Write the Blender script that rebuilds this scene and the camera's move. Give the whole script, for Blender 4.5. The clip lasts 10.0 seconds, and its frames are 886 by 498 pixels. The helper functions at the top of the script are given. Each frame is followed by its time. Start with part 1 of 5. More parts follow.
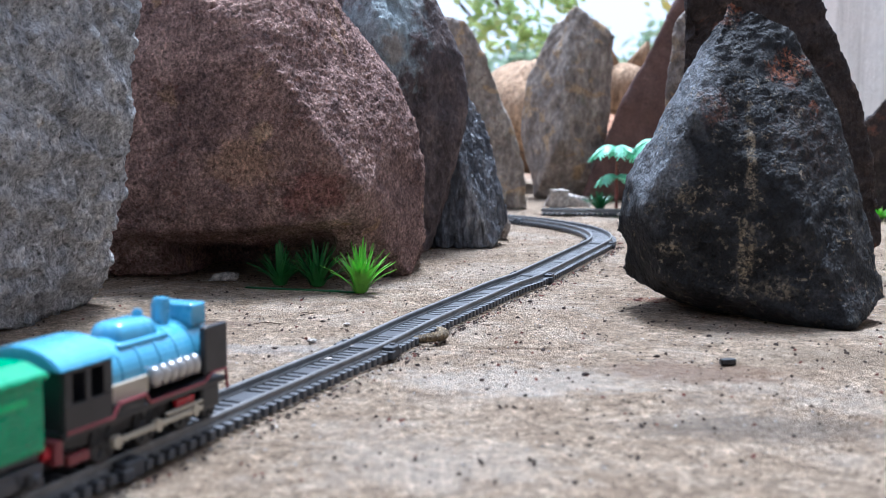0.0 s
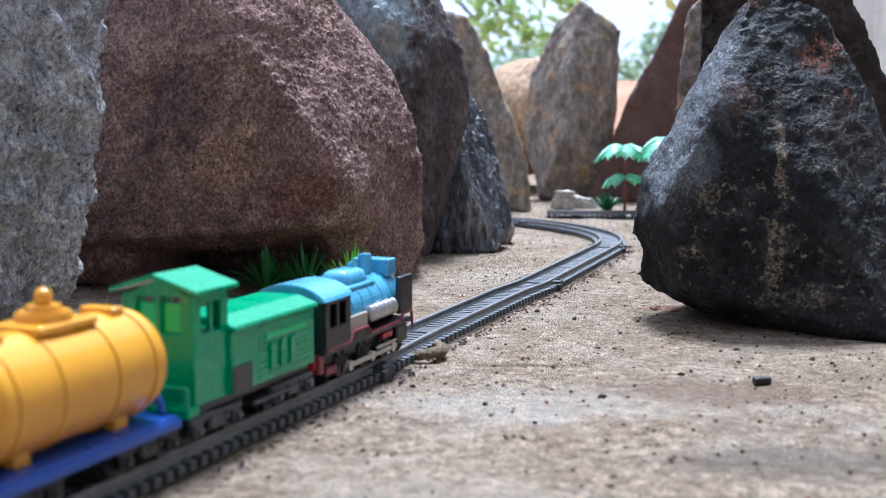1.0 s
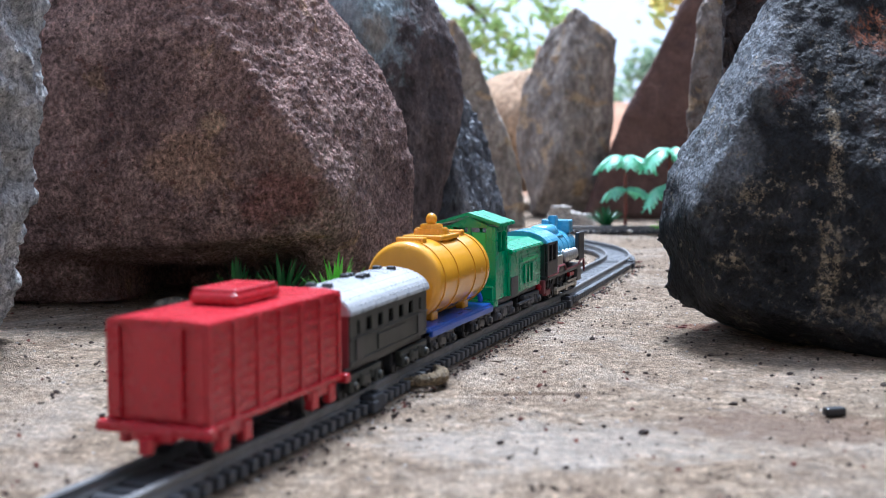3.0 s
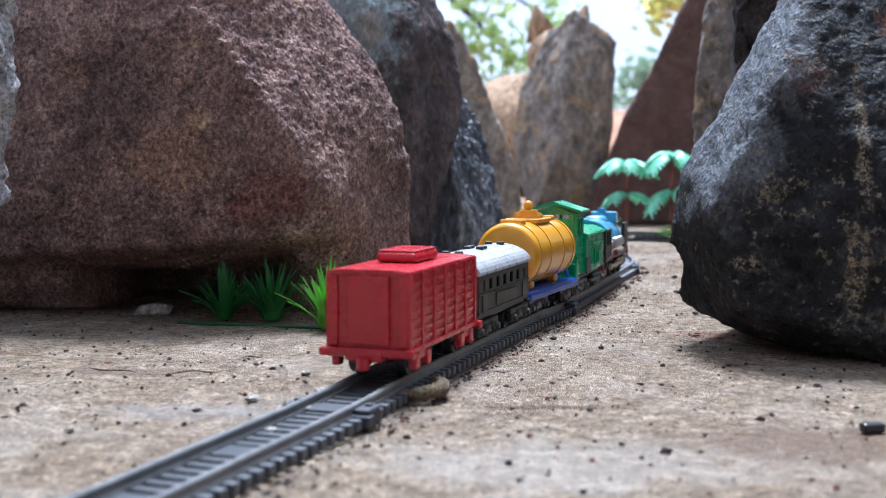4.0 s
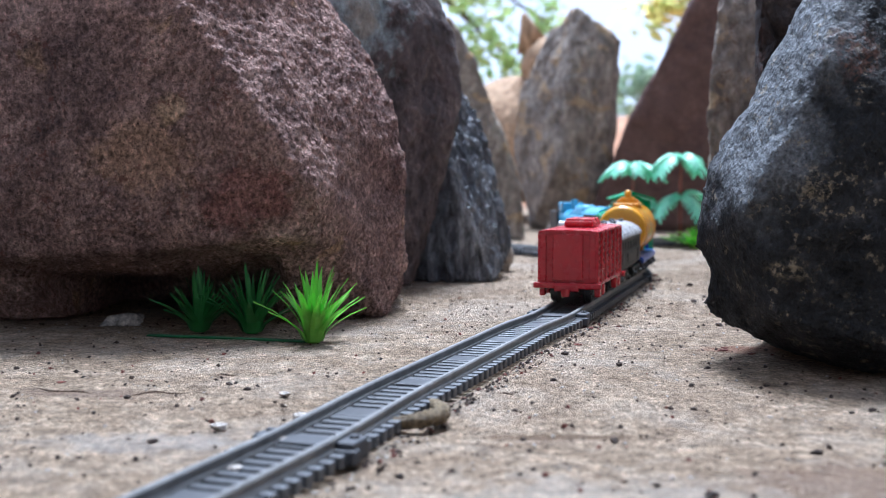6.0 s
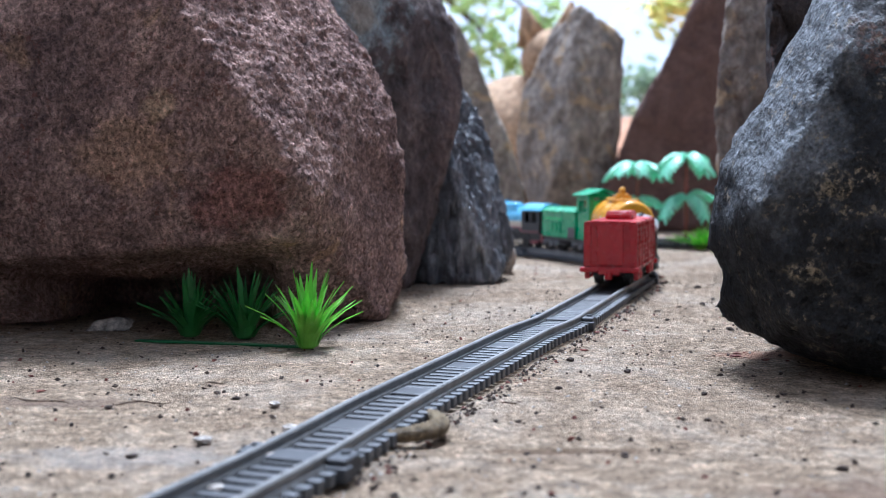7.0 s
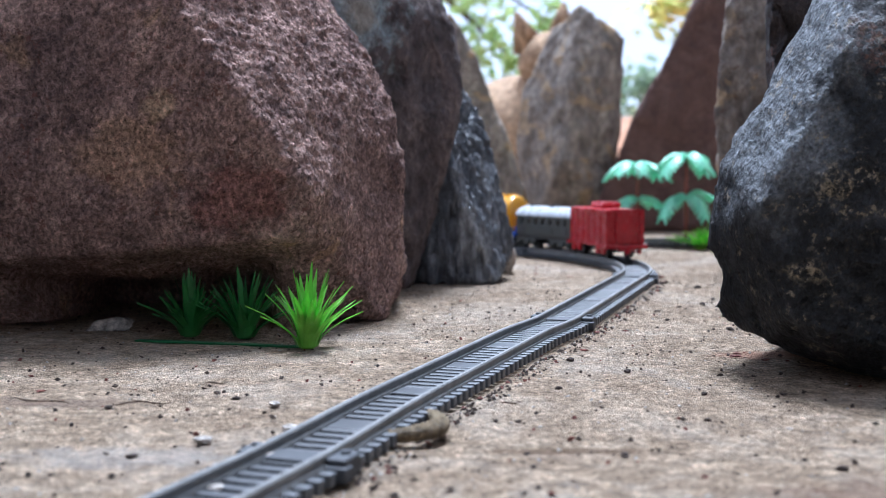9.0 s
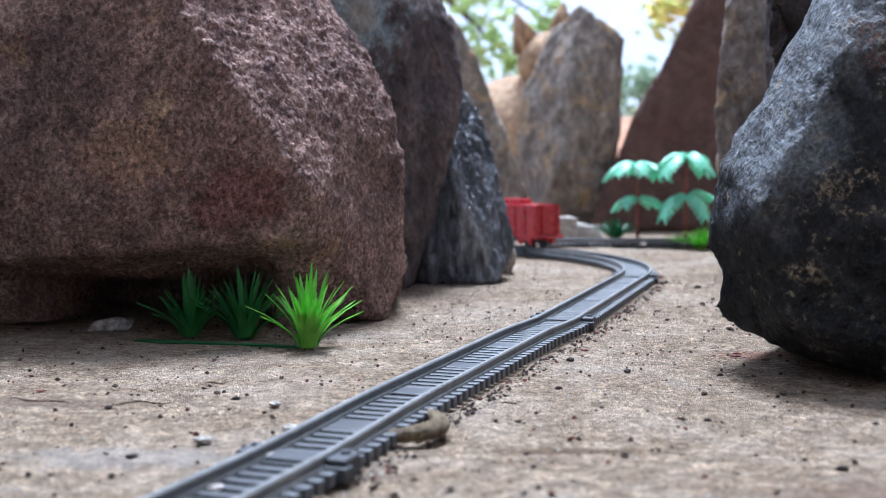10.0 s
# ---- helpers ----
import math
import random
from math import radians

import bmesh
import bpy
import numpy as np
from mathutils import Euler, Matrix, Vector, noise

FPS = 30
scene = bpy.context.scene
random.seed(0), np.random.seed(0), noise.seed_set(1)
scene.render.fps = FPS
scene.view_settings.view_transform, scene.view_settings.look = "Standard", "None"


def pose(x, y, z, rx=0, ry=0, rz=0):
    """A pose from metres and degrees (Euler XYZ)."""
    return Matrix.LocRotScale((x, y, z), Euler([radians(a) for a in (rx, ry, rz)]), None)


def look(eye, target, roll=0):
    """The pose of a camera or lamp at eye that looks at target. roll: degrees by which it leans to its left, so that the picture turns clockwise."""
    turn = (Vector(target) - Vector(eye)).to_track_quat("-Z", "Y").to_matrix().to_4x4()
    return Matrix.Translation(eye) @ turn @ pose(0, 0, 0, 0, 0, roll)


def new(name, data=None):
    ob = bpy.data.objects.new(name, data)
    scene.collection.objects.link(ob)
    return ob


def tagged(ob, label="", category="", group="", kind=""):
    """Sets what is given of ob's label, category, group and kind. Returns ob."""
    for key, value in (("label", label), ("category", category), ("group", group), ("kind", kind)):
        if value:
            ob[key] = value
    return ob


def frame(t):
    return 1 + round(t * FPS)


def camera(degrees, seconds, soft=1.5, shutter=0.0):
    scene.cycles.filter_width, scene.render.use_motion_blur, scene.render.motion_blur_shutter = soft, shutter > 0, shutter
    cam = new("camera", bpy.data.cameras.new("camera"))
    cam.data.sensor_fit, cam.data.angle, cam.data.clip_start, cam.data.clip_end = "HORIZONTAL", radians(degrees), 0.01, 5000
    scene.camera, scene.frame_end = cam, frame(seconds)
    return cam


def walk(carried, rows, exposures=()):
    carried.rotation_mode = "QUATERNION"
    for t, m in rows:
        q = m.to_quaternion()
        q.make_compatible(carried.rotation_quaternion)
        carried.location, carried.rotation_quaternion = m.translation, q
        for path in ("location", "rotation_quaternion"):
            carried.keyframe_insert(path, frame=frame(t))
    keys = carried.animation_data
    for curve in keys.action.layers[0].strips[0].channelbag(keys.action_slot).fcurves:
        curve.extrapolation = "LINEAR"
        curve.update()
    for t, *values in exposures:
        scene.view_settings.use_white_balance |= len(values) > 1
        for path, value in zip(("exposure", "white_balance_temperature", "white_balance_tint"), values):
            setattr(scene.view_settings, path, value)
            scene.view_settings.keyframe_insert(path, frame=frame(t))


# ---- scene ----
cam = camera(42.08, 10.0, soft=0.8)
WAY = [  # seconds, x, y, z, yaw, pitch, roll (radians)
    (0, 0.0079, -0.2192, 0.0958, 0.0178, 0.1088, 0.0050),
    (0.5, 0.0082, -0.1936, 0.0938, 0.0189, 0.1077, 0.0016),
    (1, 0.0088, -0.1686, 0.0914, 0.0202, 0.1060, -0.0006),
    (1.5, 0.0056, -0.1515, 0.0863, 0.0141, 0.0978, -0.0013),
    (2, 0.0038, -0.1326, 0.0825, 0.0106, 0.0920, -0.0008),
    (2.5, 0.0018, -0.1146, 0.0793, 0.0064, 0.0872, -0.0013),
    (3, 0.0017, -0.0956, 0.0772, 0.0056, 0.0843, -0.0015),
    (3.5, 0.0003, -0.0802, 0.0747, 0.0023, 0.0804, -0.0004),
    (4, -0.0005, -0.0668, 0.0726, 0.0003, 0.0771, 0.0006),
    (4.5, -0.0012, -0.0539, 0.0709, -0.0017, 0.0745, 0.0015),
    (5, -0.0009, -0.0402, 0.0698, -0.0015, 0.0731, 0.0014),
    (5.5, -0.0012, -0.0289, 0.0685, -0.0025, 0.0715, 0.0018),
    (6, -0.0010, -0.0181, 0.0676, -0.0021, 0.0702, 0.0013),
    (6.5, -0.0004, -0.0069, 0.0669, -0.0009, 0.0695, 0.0006),
    (6.83, 0.0000, 0.0000, 0.0664, 0.0000, 0.0691, 0.0000),
    (10.0, 0.0, 0.0, 0.0664, 0.0, 0.0691, 0.0),
]
walk(cam, [(t, pose(x, y, z, 90 - math.degrees(p), 0, math.degrees(w)) @ pose(0, 0, 0, 0, 0, math.degrees(r)))
           for t, x, y, z, w, p, r in WAY], exposures=[(0.0, 1.36, 5080, 10), (10.0, 1.36, 5080, 10)])
focus = new("focus_point")
focus.location = (0.03, 0.40, 0.05)
cam.data.dof.use_dof = True
cam.data.dof.focus_object = focus
cam.data.dof.aperture_fstop = 18.0

# ---- world and light ----
world = bpy.data.worlds.new("overcast_sky")
scene.world = world
world.use_nodes = True
wt = world.node_tree
sky = wt.nodes.new("ShaderNodeTexSky")
sky.sky_type = "NISHITA"
sky.sun_disc = False
sky.sun_elevation, sky.sun_rotation = radians(69), radians(5)
sky.air_density, sky.dust_density = 1.0, 4.0
haze = wt.nodes.new("ShaderNodeMix")
haze.data_type = "RGBA"
haze.inputs[0].default_value = 0.85
haze.inputs[7].default_value = (9.7, 10.0, 10.9, 1)
wt.links.new(sky.outputs[0], haze.inputs[6])
wt.links.new(haze.outputs[2], wt.nodes["Background"].inputs[0])
wt.nodes["Background"].inputs[1].default_value = 0.052
sun = new("sun", bpy.data.lights.new("sun", "SUN"))
sun.data.energy, sun.data.angle, sun.data.color = 3.8, radians(18), (1.0, 0.975, 0.935)
sun.matrix_world = look((0.15, 1.8, 4.7), (0.0, 0.0, 0.0))


# ---- materials ----
class Nodes:
    """Short hand for a material's node tree."""

    def __init__(self, name, rough=0.6, metal=0.0, spec=0.5):
        self.mat = bpy.data.materials.new(name)
        self.mat.use_nodes = True
        self.t = self.mat.node_tree
        self.b = self.t.nodes["Principled BSDF"]
        self.b.inputs["Roughness"].default_value = rough
        self.b.inputs["Metallic"].default_value = metal
        self.b.inputs["Specular IOR Level"].default_value = spec
        self.co = self.t.nodes.new("ShaderNodeTexCoord").outputs["Object"]

    def put(self, socket, value):
        if isinstance(value, (int, float)):
            socket.default_value = value
        elif isinstance(value, tuple):
            socket.default_value = (*value, 1)[:4] if len(socket.default_value) == 4 else value
        else:
            self.t.links.new(value, socket)

    def stretch(self, sx, sy, sz, rz=0.0, ry=0.0):
        n = self.t.nodes.new("ShaderNodeMapping")
        n.inputs["Scale"].default_value = (sx, sy, sz)
        n.inputs["Rotation"].default_value = (0, ry, rz)
        self.t.links.new(self.co, n.inputs[0])
        return n.outputs[0]

    def noise(self, scale, detail=4, rough=0.55, co=None, warp=0.0):
        n = self.t.nodes.new("ShaderNodeTexNoise")
        n.inputs["Scale"].default_value, n.inputs["Detail"].default_value = scale, detail
        n.inputs["Roughness"].default_value, n.inputs["Distortion"].default_value = rough, warp
        self.t.links.new(co or self.co, n.inputs["Vector"])
        return n.outputs["Fac"]

    def cells(self, scale, co=None, feature="F1"):
        n = self.t.nodes.new("ShaderNodeTexVoronoi")
        n.feature = feature
        n.inputs["Scale"].default_value = scale
        self.t.links.new(co or self.co, n.inputs["Vector"])
        return n.outputs["Distance"]

    def ramp(self, fac, *stops):
        n = self.t.nodes.new("ShaderNodeValToRGB")
        while len(n.color_ramp.elements) < len(stops):
            n.color_ramp.elements.new(0.5)
        for e, (p, c) in zip(n.color_ramp.elements, stops):
            e.position = p
            e.color = (c, c, c, 1) if isinstance(c, (int, float)) else (*c, 1)
        self.t.links.new(fac, n.inputs[0])
        return n.outputs[0]

    def mix(self, fac, a, b, how="MIX"):
        n = self.t.nodes.new("ShaderNodeMix")
        n.data_type, n.blend_type = "RGBA", how
        self.put(n.inputs[0], fac)
        self.put(n.inputs[6], a)
        self.put(n.inputs[7], b)
        return n.outputs[2]

    def maths(self, how, a, b=0.5):
        n = self.t.nodes.new("ShaderNodeMath")
        n.operation = how
        self.put(n.inputs[0], a)
        self.put(n.inputs[1], b)
        return n.outputs[0]

    def axis(self, which):
        n = self.t.nodes.new("ShaderNodeSeparateXYZ")
        self.t.links.new(self.co, n.inputs[0])
        return n.outputs[which]

    def blot(self, centre, reach, ragged=1.1, scale=90, broken=0.0):
        """A ragged stain or lit patch round a place on the thing: 1 inside, 0 outside."""
        m = self.t.nodes.new("ShaderNodeMapping")
        m.vector_type = "TEXTURE"
        m.inputs["Location"].default_value, m.inputs["Scale"].default_value = centre, reach
        self.t.links.new(self.co, m.inputs[0])
        v = self.t.nodes.new("ShaderNodeVectorMath")
        v.operation = "LENGTH"
        self.t.links.new(m.outputs[0], v.inputs[0])
        e = self.maths("ADD", v.outputs["Value"], self.maths("MULTIPLY", self.maths("SUBTRACT", self.noise(scale, 6, 0.7), 0.5), ragged * 2))
        m = self.ramp(e, (0.55, 1.0), (1.0, 0.0))
        if broken:
            m = self.maths("MULTIPLY", m, self.ramp(self.noise(310, 6, 0.8), (broken, 0.0), (broken + 0.07, 1.0)))
        return m

    def island(self):
        return self.t.nodes.new("ShaderNodeNewGeometry").outputs["Random Per Island"]

    def bump(self, height, strength=0.5, distance=0.001, after=None):
        n = self.t.nodes.new("ShaderNodeBump")
        n.inputs["Strength"].default_value, n.inputs["Distance"].default_value = strength, distance
        self.put(n.inputs["Height"], height)
        if after:
            self.t.links.new(after, n.inputs["Normal"])
        return n.outputs[0]

    def done(self, colour, normal=None, rough=None):
        self.put(self.b.inputs["Base Color"], colour)
        if normal:
            self.put(self.b.inputs["Normal"], normal)
        if rough is not None:
            self.put(self.b.inputs["Roughness"], rough)
        return self.mat


def stone(name, dark, mid, light, patch=None, patch_at=0.62, patch_scale=22, streak=None, grain=420, pits=0.6, rough=0.85,
          stretch=(1, 1, 1), turn=0.0, spec=0.3, lean=0.0, speck=0.9, holes=0.0, fleck=None, fleck_at=0.56,
          stains=(), lit_faces=(), broken=0.0, crumb=0.0, crumb_scale=520, lumps=0.0035):
    n = Nodes(name, rough, 0, spec)
    co = n.stretch(*stretch, turn, lean)
    big = n.noise(14, 5, 0.6, co, 0.4)
    mid_n = n.noise(75, 5, 0.65, co)
    fine = n.noise(grain, 6, 0.82, co)
    c = n.ramp(big, (0.30, dark), (0.52, mid), (0.75, light))
    c = n.mix(0.6, c, n.ramp(mid_n, (0.34, dark), (0.52, mid), (0.7, light)))
    if patch:
        m = n.ramp(n.noise(patch_scale, 6, 0.62, None, 0.8), (patch_at, 0.0), (patch_at + 0.05, 1.0))
        c = n.mix(n.maths("MULTIPLY", m, 0.8), c, patch)
    if streak:
        s = n.noise(26, 5, 0.7, n.stretch(2.2, 2.2, 0.35), 0.3)
        m = n.maths("MULTIPLY", n.ramp(s, (0.55, 0.0), (0.62, 1.0)), n.ramp(mid_n, (0.42, 0.0), (0.58, 1.0)))
        c = n.mix(m, c, streak)
    # paler faces: light put into the stone's colour
    for centre, reach, colour, amount in lit_faces:
        c = n.mix(n.maths("MULTIPLY", n.blot(centre, reach, 0.8, 60), amount), c, colour)
    # stains proper, and the lit face painted on the tall slab
    for centre, reach, colour, amount in stains:
        c = n.mix(n.maths("MULTIPLY", n.blot(centre, reach, 1.1, 90, broken), amount), c, colour)
    c = n.mix(speck, c, n.ramp(fine, (0.34, 0.3), (0.5, 1.0), (0.66, 1.8)), "MULTIPLY")
    if crumb:
        grit = n.noise(crumb_scale, 3, 0.55, n.stretch(1.0, 1.0, 0.72, 0.0, 0.5), 0.1)
        c = n.mix(crumb * 0.6, c, n.ramp(grit, (0.34, 0.30), (0.50, 0.95), (0.64, 1.65)), "MULTIPLY")
    if fleck:
        m = n.maths("MULTIPLY", n.ramp(n.noise(230, 6, 0.8), (fleck_at, 0.0), (fleck_at + 0.05, 1.0)), n.ramp(n.noise(32, 4, 0.6), (0.40, 0.0), (0.54, 1.0)))
        c = n.mix(n.maths("MULTIPLY", m, 0.75), c, fleck)
    hole = n.ramp(n.maths("ADD", n.cells(grain * 1.15, co), n.maths("MULTIPLY", n.noise(grain * 0.4, 2, 0.5, co), 0.5)), (0.30, 0.0), (0.48, 1.0))
    c = n.mix(pits, c, n.ramp(hole, (0.0, 0.22), (1.0, 1.0)), "MULTIPLY")
    b = n.bump(fine, 1.0, 0.0024 * speck)
    if crumb:
        b = n.bump(grit, 1.0, 0.0055 * crumb, b)
    if holes:
        deep = n.ramp(n.maths("ADD", n.cells(min(grain, 520) * 0.42), n.maths("MULTIPLY", n.noise(min(grain, 520) * 0.12, 3, 0.6), 0.9)), (0.50, 0.0), (0.60, 1.0))
        c = n.mix(holes, c, n.ramp(deep, (0.0, 0.12), (1.0, 1.0)), "MULTIPLY")
        b = n.bump(deep, holes, 0.003, b)
    b = n.bump(hole, pits, 0.0016, b)
    b = n.bump(mid_n, 0.6, lumps, b)
    return n.done(c, b, n.ramp(fine, (0.3, rough - 0.2), (0.7, min(1.0, rough + 0.1))))


def plastic(name, colour, rough=0.32, metal=0.0, worn=0.05, through_light=0.0, coat=0.0):
    n = Nodes(name, rough, metal)
    dust = n.noise(160, 5, 0.65)
    low = tuple(v * (1 - worn) for v in colour)
    high = tuple(min(1.0, v * (1 + worn) + 0.01 * worn) for v in colour)
    c = n.ramp(dust, (0.3, low), (0.7, high))
    b = n.bump(n.noise(1500, 3, 0.6), 0.1, 0.0001)
    if through_light:
        n.b.inputs["Subsurface Weight"].default_value = through_light
        n.b.inputs["Subsurface Radius"].default_value = (0.002, 0.004, 0.002)
    n.b.inputs["Coat Weight"].default_value = coat
    return n.done(c, b, n.ramp(n.noise(140, 5, 0.7), (0.3, max(0.05, rough - 0.05)), (0.75, rough + 0.08)))


M_BROWN = stone("brown_pitted_stone", (0.13, 0.086, 0.082), (0.41, 0.266, 0.230), (0.71, 0.49, 0.41), (0.54, 0.35, 0.22), 0.60, 17,
                grain=640, pits=0.85, holes=0.45, rough=0.95, spec=0.12, fleck=(0.20, 0.085, 0.065), speck=0.9, crumb=0.9, lumps=0.0012,
                stains=(((-0.007, -0.04, 0.072), (0.026, 0.08, 0.017), (0.50, 0.315, 0.21), 0.65), ((0.036, -0.04, 0.055), (0.022, 0.08, 0.016), (0.27, 0.10, 0.085), 0.6),
                        ((0.006, -0.04, 0.090), (0.008, 0.08, 0.006), (0.58, 0.40, 0.25), 0.7), ((-0.032, -0.04, 0.108), (0.026, 0.08, 0.020), (0.12, 0.08, 0.08), 0.5)))
M_GREY = stone("grey_granite", (0.22, 0.216, 0.22), (0.50, 0.49, 0.49), (0.84, 0.82, 0.80), (0.46, 0.39, 0.31), 0.62, 30, grain=420, pits=0.8, holes=0.65, speck=1.0,
               crumb=0.5, crumb_scale=260, lumps=0.003)
TAN_MARK, RUST = (0.36, 0.29, 0.19), (0.30, 0.105, 0.05)
M_BLACK = stone("black_stained_stone_lit_left", (0.005, 0.005, 0.006), (0.016, 0.0162, 0.0185), (0.10, 0.10, 0.106), (0.13, 0.055, 0.035), 0.67, 24,
                grain=620, pits=0.5, rough=0.62, spec=0.35, fleck=(0.42, 0.34, 0.23), speck=1.0, fleck_at=0.565, crumb=0.8, crumb_scale=640, lumps=0.0010, broken=0.47,
                # left facet painted pale grey, for the light it catches
                lit_faces=(((-0.030, 0.0, 0.080), (0.017, 0.09, 0.036), (0.22, 0.232, 0.25), 0.9), ((-0.014, 0.0, 0.118), (0.014, 0.09, 0.034), (0.22, 0.232, 0.25), 0.9)),
                stains=(((0.033, -0.02, 0.124), (0.013, 0.06, 0.011), RUST, 0.95), ((0.006, -0.01, 0.158), (0.009, 0.06, 0.012), RUST, 0.8), ((0.044, -0.03, 0.104), (0.004, 0.06, 0.006), RUST, 0.9),
                        ((0.042, -0.03, 0.088), (0.022, 0.06, 0.022), (0.050, 0.030, 0.022), 0.8), ((-0.006, -0.02, 0.103), (0.012, 0.06, 0.010), (0.16, 0.075, 0.050), 0.7),
                        ((0.010, -0.04, 0.080), (0.0032, 0.06, 0.028), TAN_MARK, 0.75), ((0.008, -0.04, 0.036), (0.0045, 0.06, 0.022), TAN_MARK, 0.75),
                        ((-0.026, -0.02, 0.036), (0.008, 0.06, 0.004), TAN_MARK, 0.8), ((-0.020, -0.02, 0.062), (0.006, 0.06, 0.007), TAN_MARK, 0.6), ((0.022, -0.04, 0.018), (0.012, 0.06, 0.006), TAN_MARK, 0.45)))
M_DARK = stone("dark_brown_stone", (0.018, 0.014, 0.013), (0.042, 0.030, 0.027), (0.10, 0.07, 0.058), (0.17, 0.07, 0.045), 0.64, 26,
               grain=380, pits=0.4, rough=0.75, fleck=(0.22, 0.15, 0.10), fleck_at=0.62, crumb=0.5, crumb_scale=300)
M_SLATE = stone("blue_grey_slate", (0.03, 0.033, 0.041), (0.115, 0.12, 0.135), (0.34, 0.34, 0.345), (0.10, 0.07, 0.055), 0.64, 14,
                speck=0.6, grain=300, pits=0.25, rough=0.6, stretch=(1, 1, 0.35), lean=0.35, spec=0.5, crumb=0.6, crumb_scale=240)
# blue-grey at the upper left paints the slab's lit face into the colour
M_TALL = stone("brown_slate_lit_left", (0.05, 0.040, 0.041), (0.12, 0.093, 0.090), (0.22, 0.165, 0.15), (0.17, 0.075, 0.05), 0.64, 16,
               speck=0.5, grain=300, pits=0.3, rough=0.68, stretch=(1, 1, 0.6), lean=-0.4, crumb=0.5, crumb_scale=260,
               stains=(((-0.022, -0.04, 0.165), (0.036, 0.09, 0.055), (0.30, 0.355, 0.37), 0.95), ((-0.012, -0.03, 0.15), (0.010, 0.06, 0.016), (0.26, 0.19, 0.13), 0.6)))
M_TAN = stone("tan_grey_stone", (0.10, 0.082, 0.072), (0.25, 0.21, 0.175), (0.45, 0.39, 0.325), (0.36, 0.25, 0.14), 0.56, 26,
              speck=0.5, grain=260, pits=0.3, stretch=(1, 1, 0.45), lean=0.4, crumb=0.6, crumb_scale=150, fleck=(0.12, 0.075, 0.055), fleck_at=0.55)
M_RED = stone("red_brown_stone", (0.075, 0.042, 0.036), (0.115, 0.064, 0.052), (0.16, 0.095, 0.075), grain=300, pits=0.25, speck=0.35)
M_PALE = stone("pale_stone", (0.35, 0.30, 0.26), (0.5, 0.45, 0.4), (0.65, 0.6, 0.55), grain=300, pits=0.2)


def ground_material():
    n = Nodes("dusty_concrete", 0.9, 0, 0.25)
    big, mid_n, fine = n.noise(9, 5, 0.6, None, 0.3), n.noise(48, 8, 0.78), n.noise(650, 6, 0.85)
    c = n.ramp(big, (0.28, (0.25, 0.176, 0.118)), (0.5, (0.405, 0.30, 0.208)), (0.72, (0.53, 0.42, 0.31)))
    c = n.mix(0.55, c, n.ramp(mid_n, (0.32, (0.17, 0.112, 0.068)), (0.5, (0.39, 0.29, 0.195)), (0.68, (0.67, 0.55, 0.42))))
    c = n.mix(0.85, c, n.ramp(fine, (0.36, 0.22), (0.5, 1.0), (0.64, 1.75)), "MULTIPLY")
    grain = n.ramp(n.cells(1100), (0.1, 0.55), (0.45, 1.1))
    c = n.mix(0.7, c, grain, "MULTIPLY")
    blot = n.ramp(n.noise(170, 6, 0.8), (0.36, 0.38), (0.5, 1.0), (0.64, 1.65))
    c = n.mix(0.8, c, blot, "MULTIPLY")
    spots = n.ramp(n.noise(150, 3, 0.6), (0.64, 0.0), (0.72, 1.0))
    c = n.mix(n.maths("MULTIPLY", spots, 0.6), c, (0.13, 0.09, 0.065))
    dust = n.ramp(n.noise(15, 6, 0.66, None, 0.5), (0.50, 0.0), (0.62, 1.0))
    c = n.mix(n.maths("MULTIPLY", dust, 0.28), c, (0.66, 0.58, 0.49))
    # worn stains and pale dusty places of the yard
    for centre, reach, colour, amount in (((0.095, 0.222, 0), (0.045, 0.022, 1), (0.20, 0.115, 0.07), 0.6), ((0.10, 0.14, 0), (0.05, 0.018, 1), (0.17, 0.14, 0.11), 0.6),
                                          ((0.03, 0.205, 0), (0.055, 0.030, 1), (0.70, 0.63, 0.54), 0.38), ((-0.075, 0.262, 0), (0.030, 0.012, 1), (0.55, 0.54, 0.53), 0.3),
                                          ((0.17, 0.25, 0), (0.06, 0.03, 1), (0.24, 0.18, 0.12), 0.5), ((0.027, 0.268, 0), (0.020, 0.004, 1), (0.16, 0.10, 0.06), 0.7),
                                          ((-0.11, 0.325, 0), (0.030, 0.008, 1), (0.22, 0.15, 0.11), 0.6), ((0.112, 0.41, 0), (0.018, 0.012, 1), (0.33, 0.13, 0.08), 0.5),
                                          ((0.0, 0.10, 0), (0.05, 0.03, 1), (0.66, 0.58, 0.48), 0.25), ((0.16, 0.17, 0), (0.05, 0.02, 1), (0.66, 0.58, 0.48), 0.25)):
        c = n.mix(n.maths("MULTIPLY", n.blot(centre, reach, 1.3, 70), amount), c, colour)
    # red earth beyond the concrete yard
    far = n.ramp(n.maths("ADD", n.maths("MULTIPLY", n.axis(1), 0.1), n.maths("MULTIPLY", big, 0.05)), (0.20, 0.0), (0.24, 1.0))
    c = n.mix(far, c, n.ramp(n.noise(1.2, 5, 0.6), (0.3, (0.42, 0.2, 0.11)), (0.7, (0.6, 0.33, 0.2))))
    b = n.bump(fine, 1.0, 0.0022)
    b = n.bump(grain, 0.6, 0.0008, b)
    b = n.bump(blot, 0.8, 0.0028, b)
    b = n.bump(mid_n, 1.0, 0.006, b)
    return n.done(c, b)


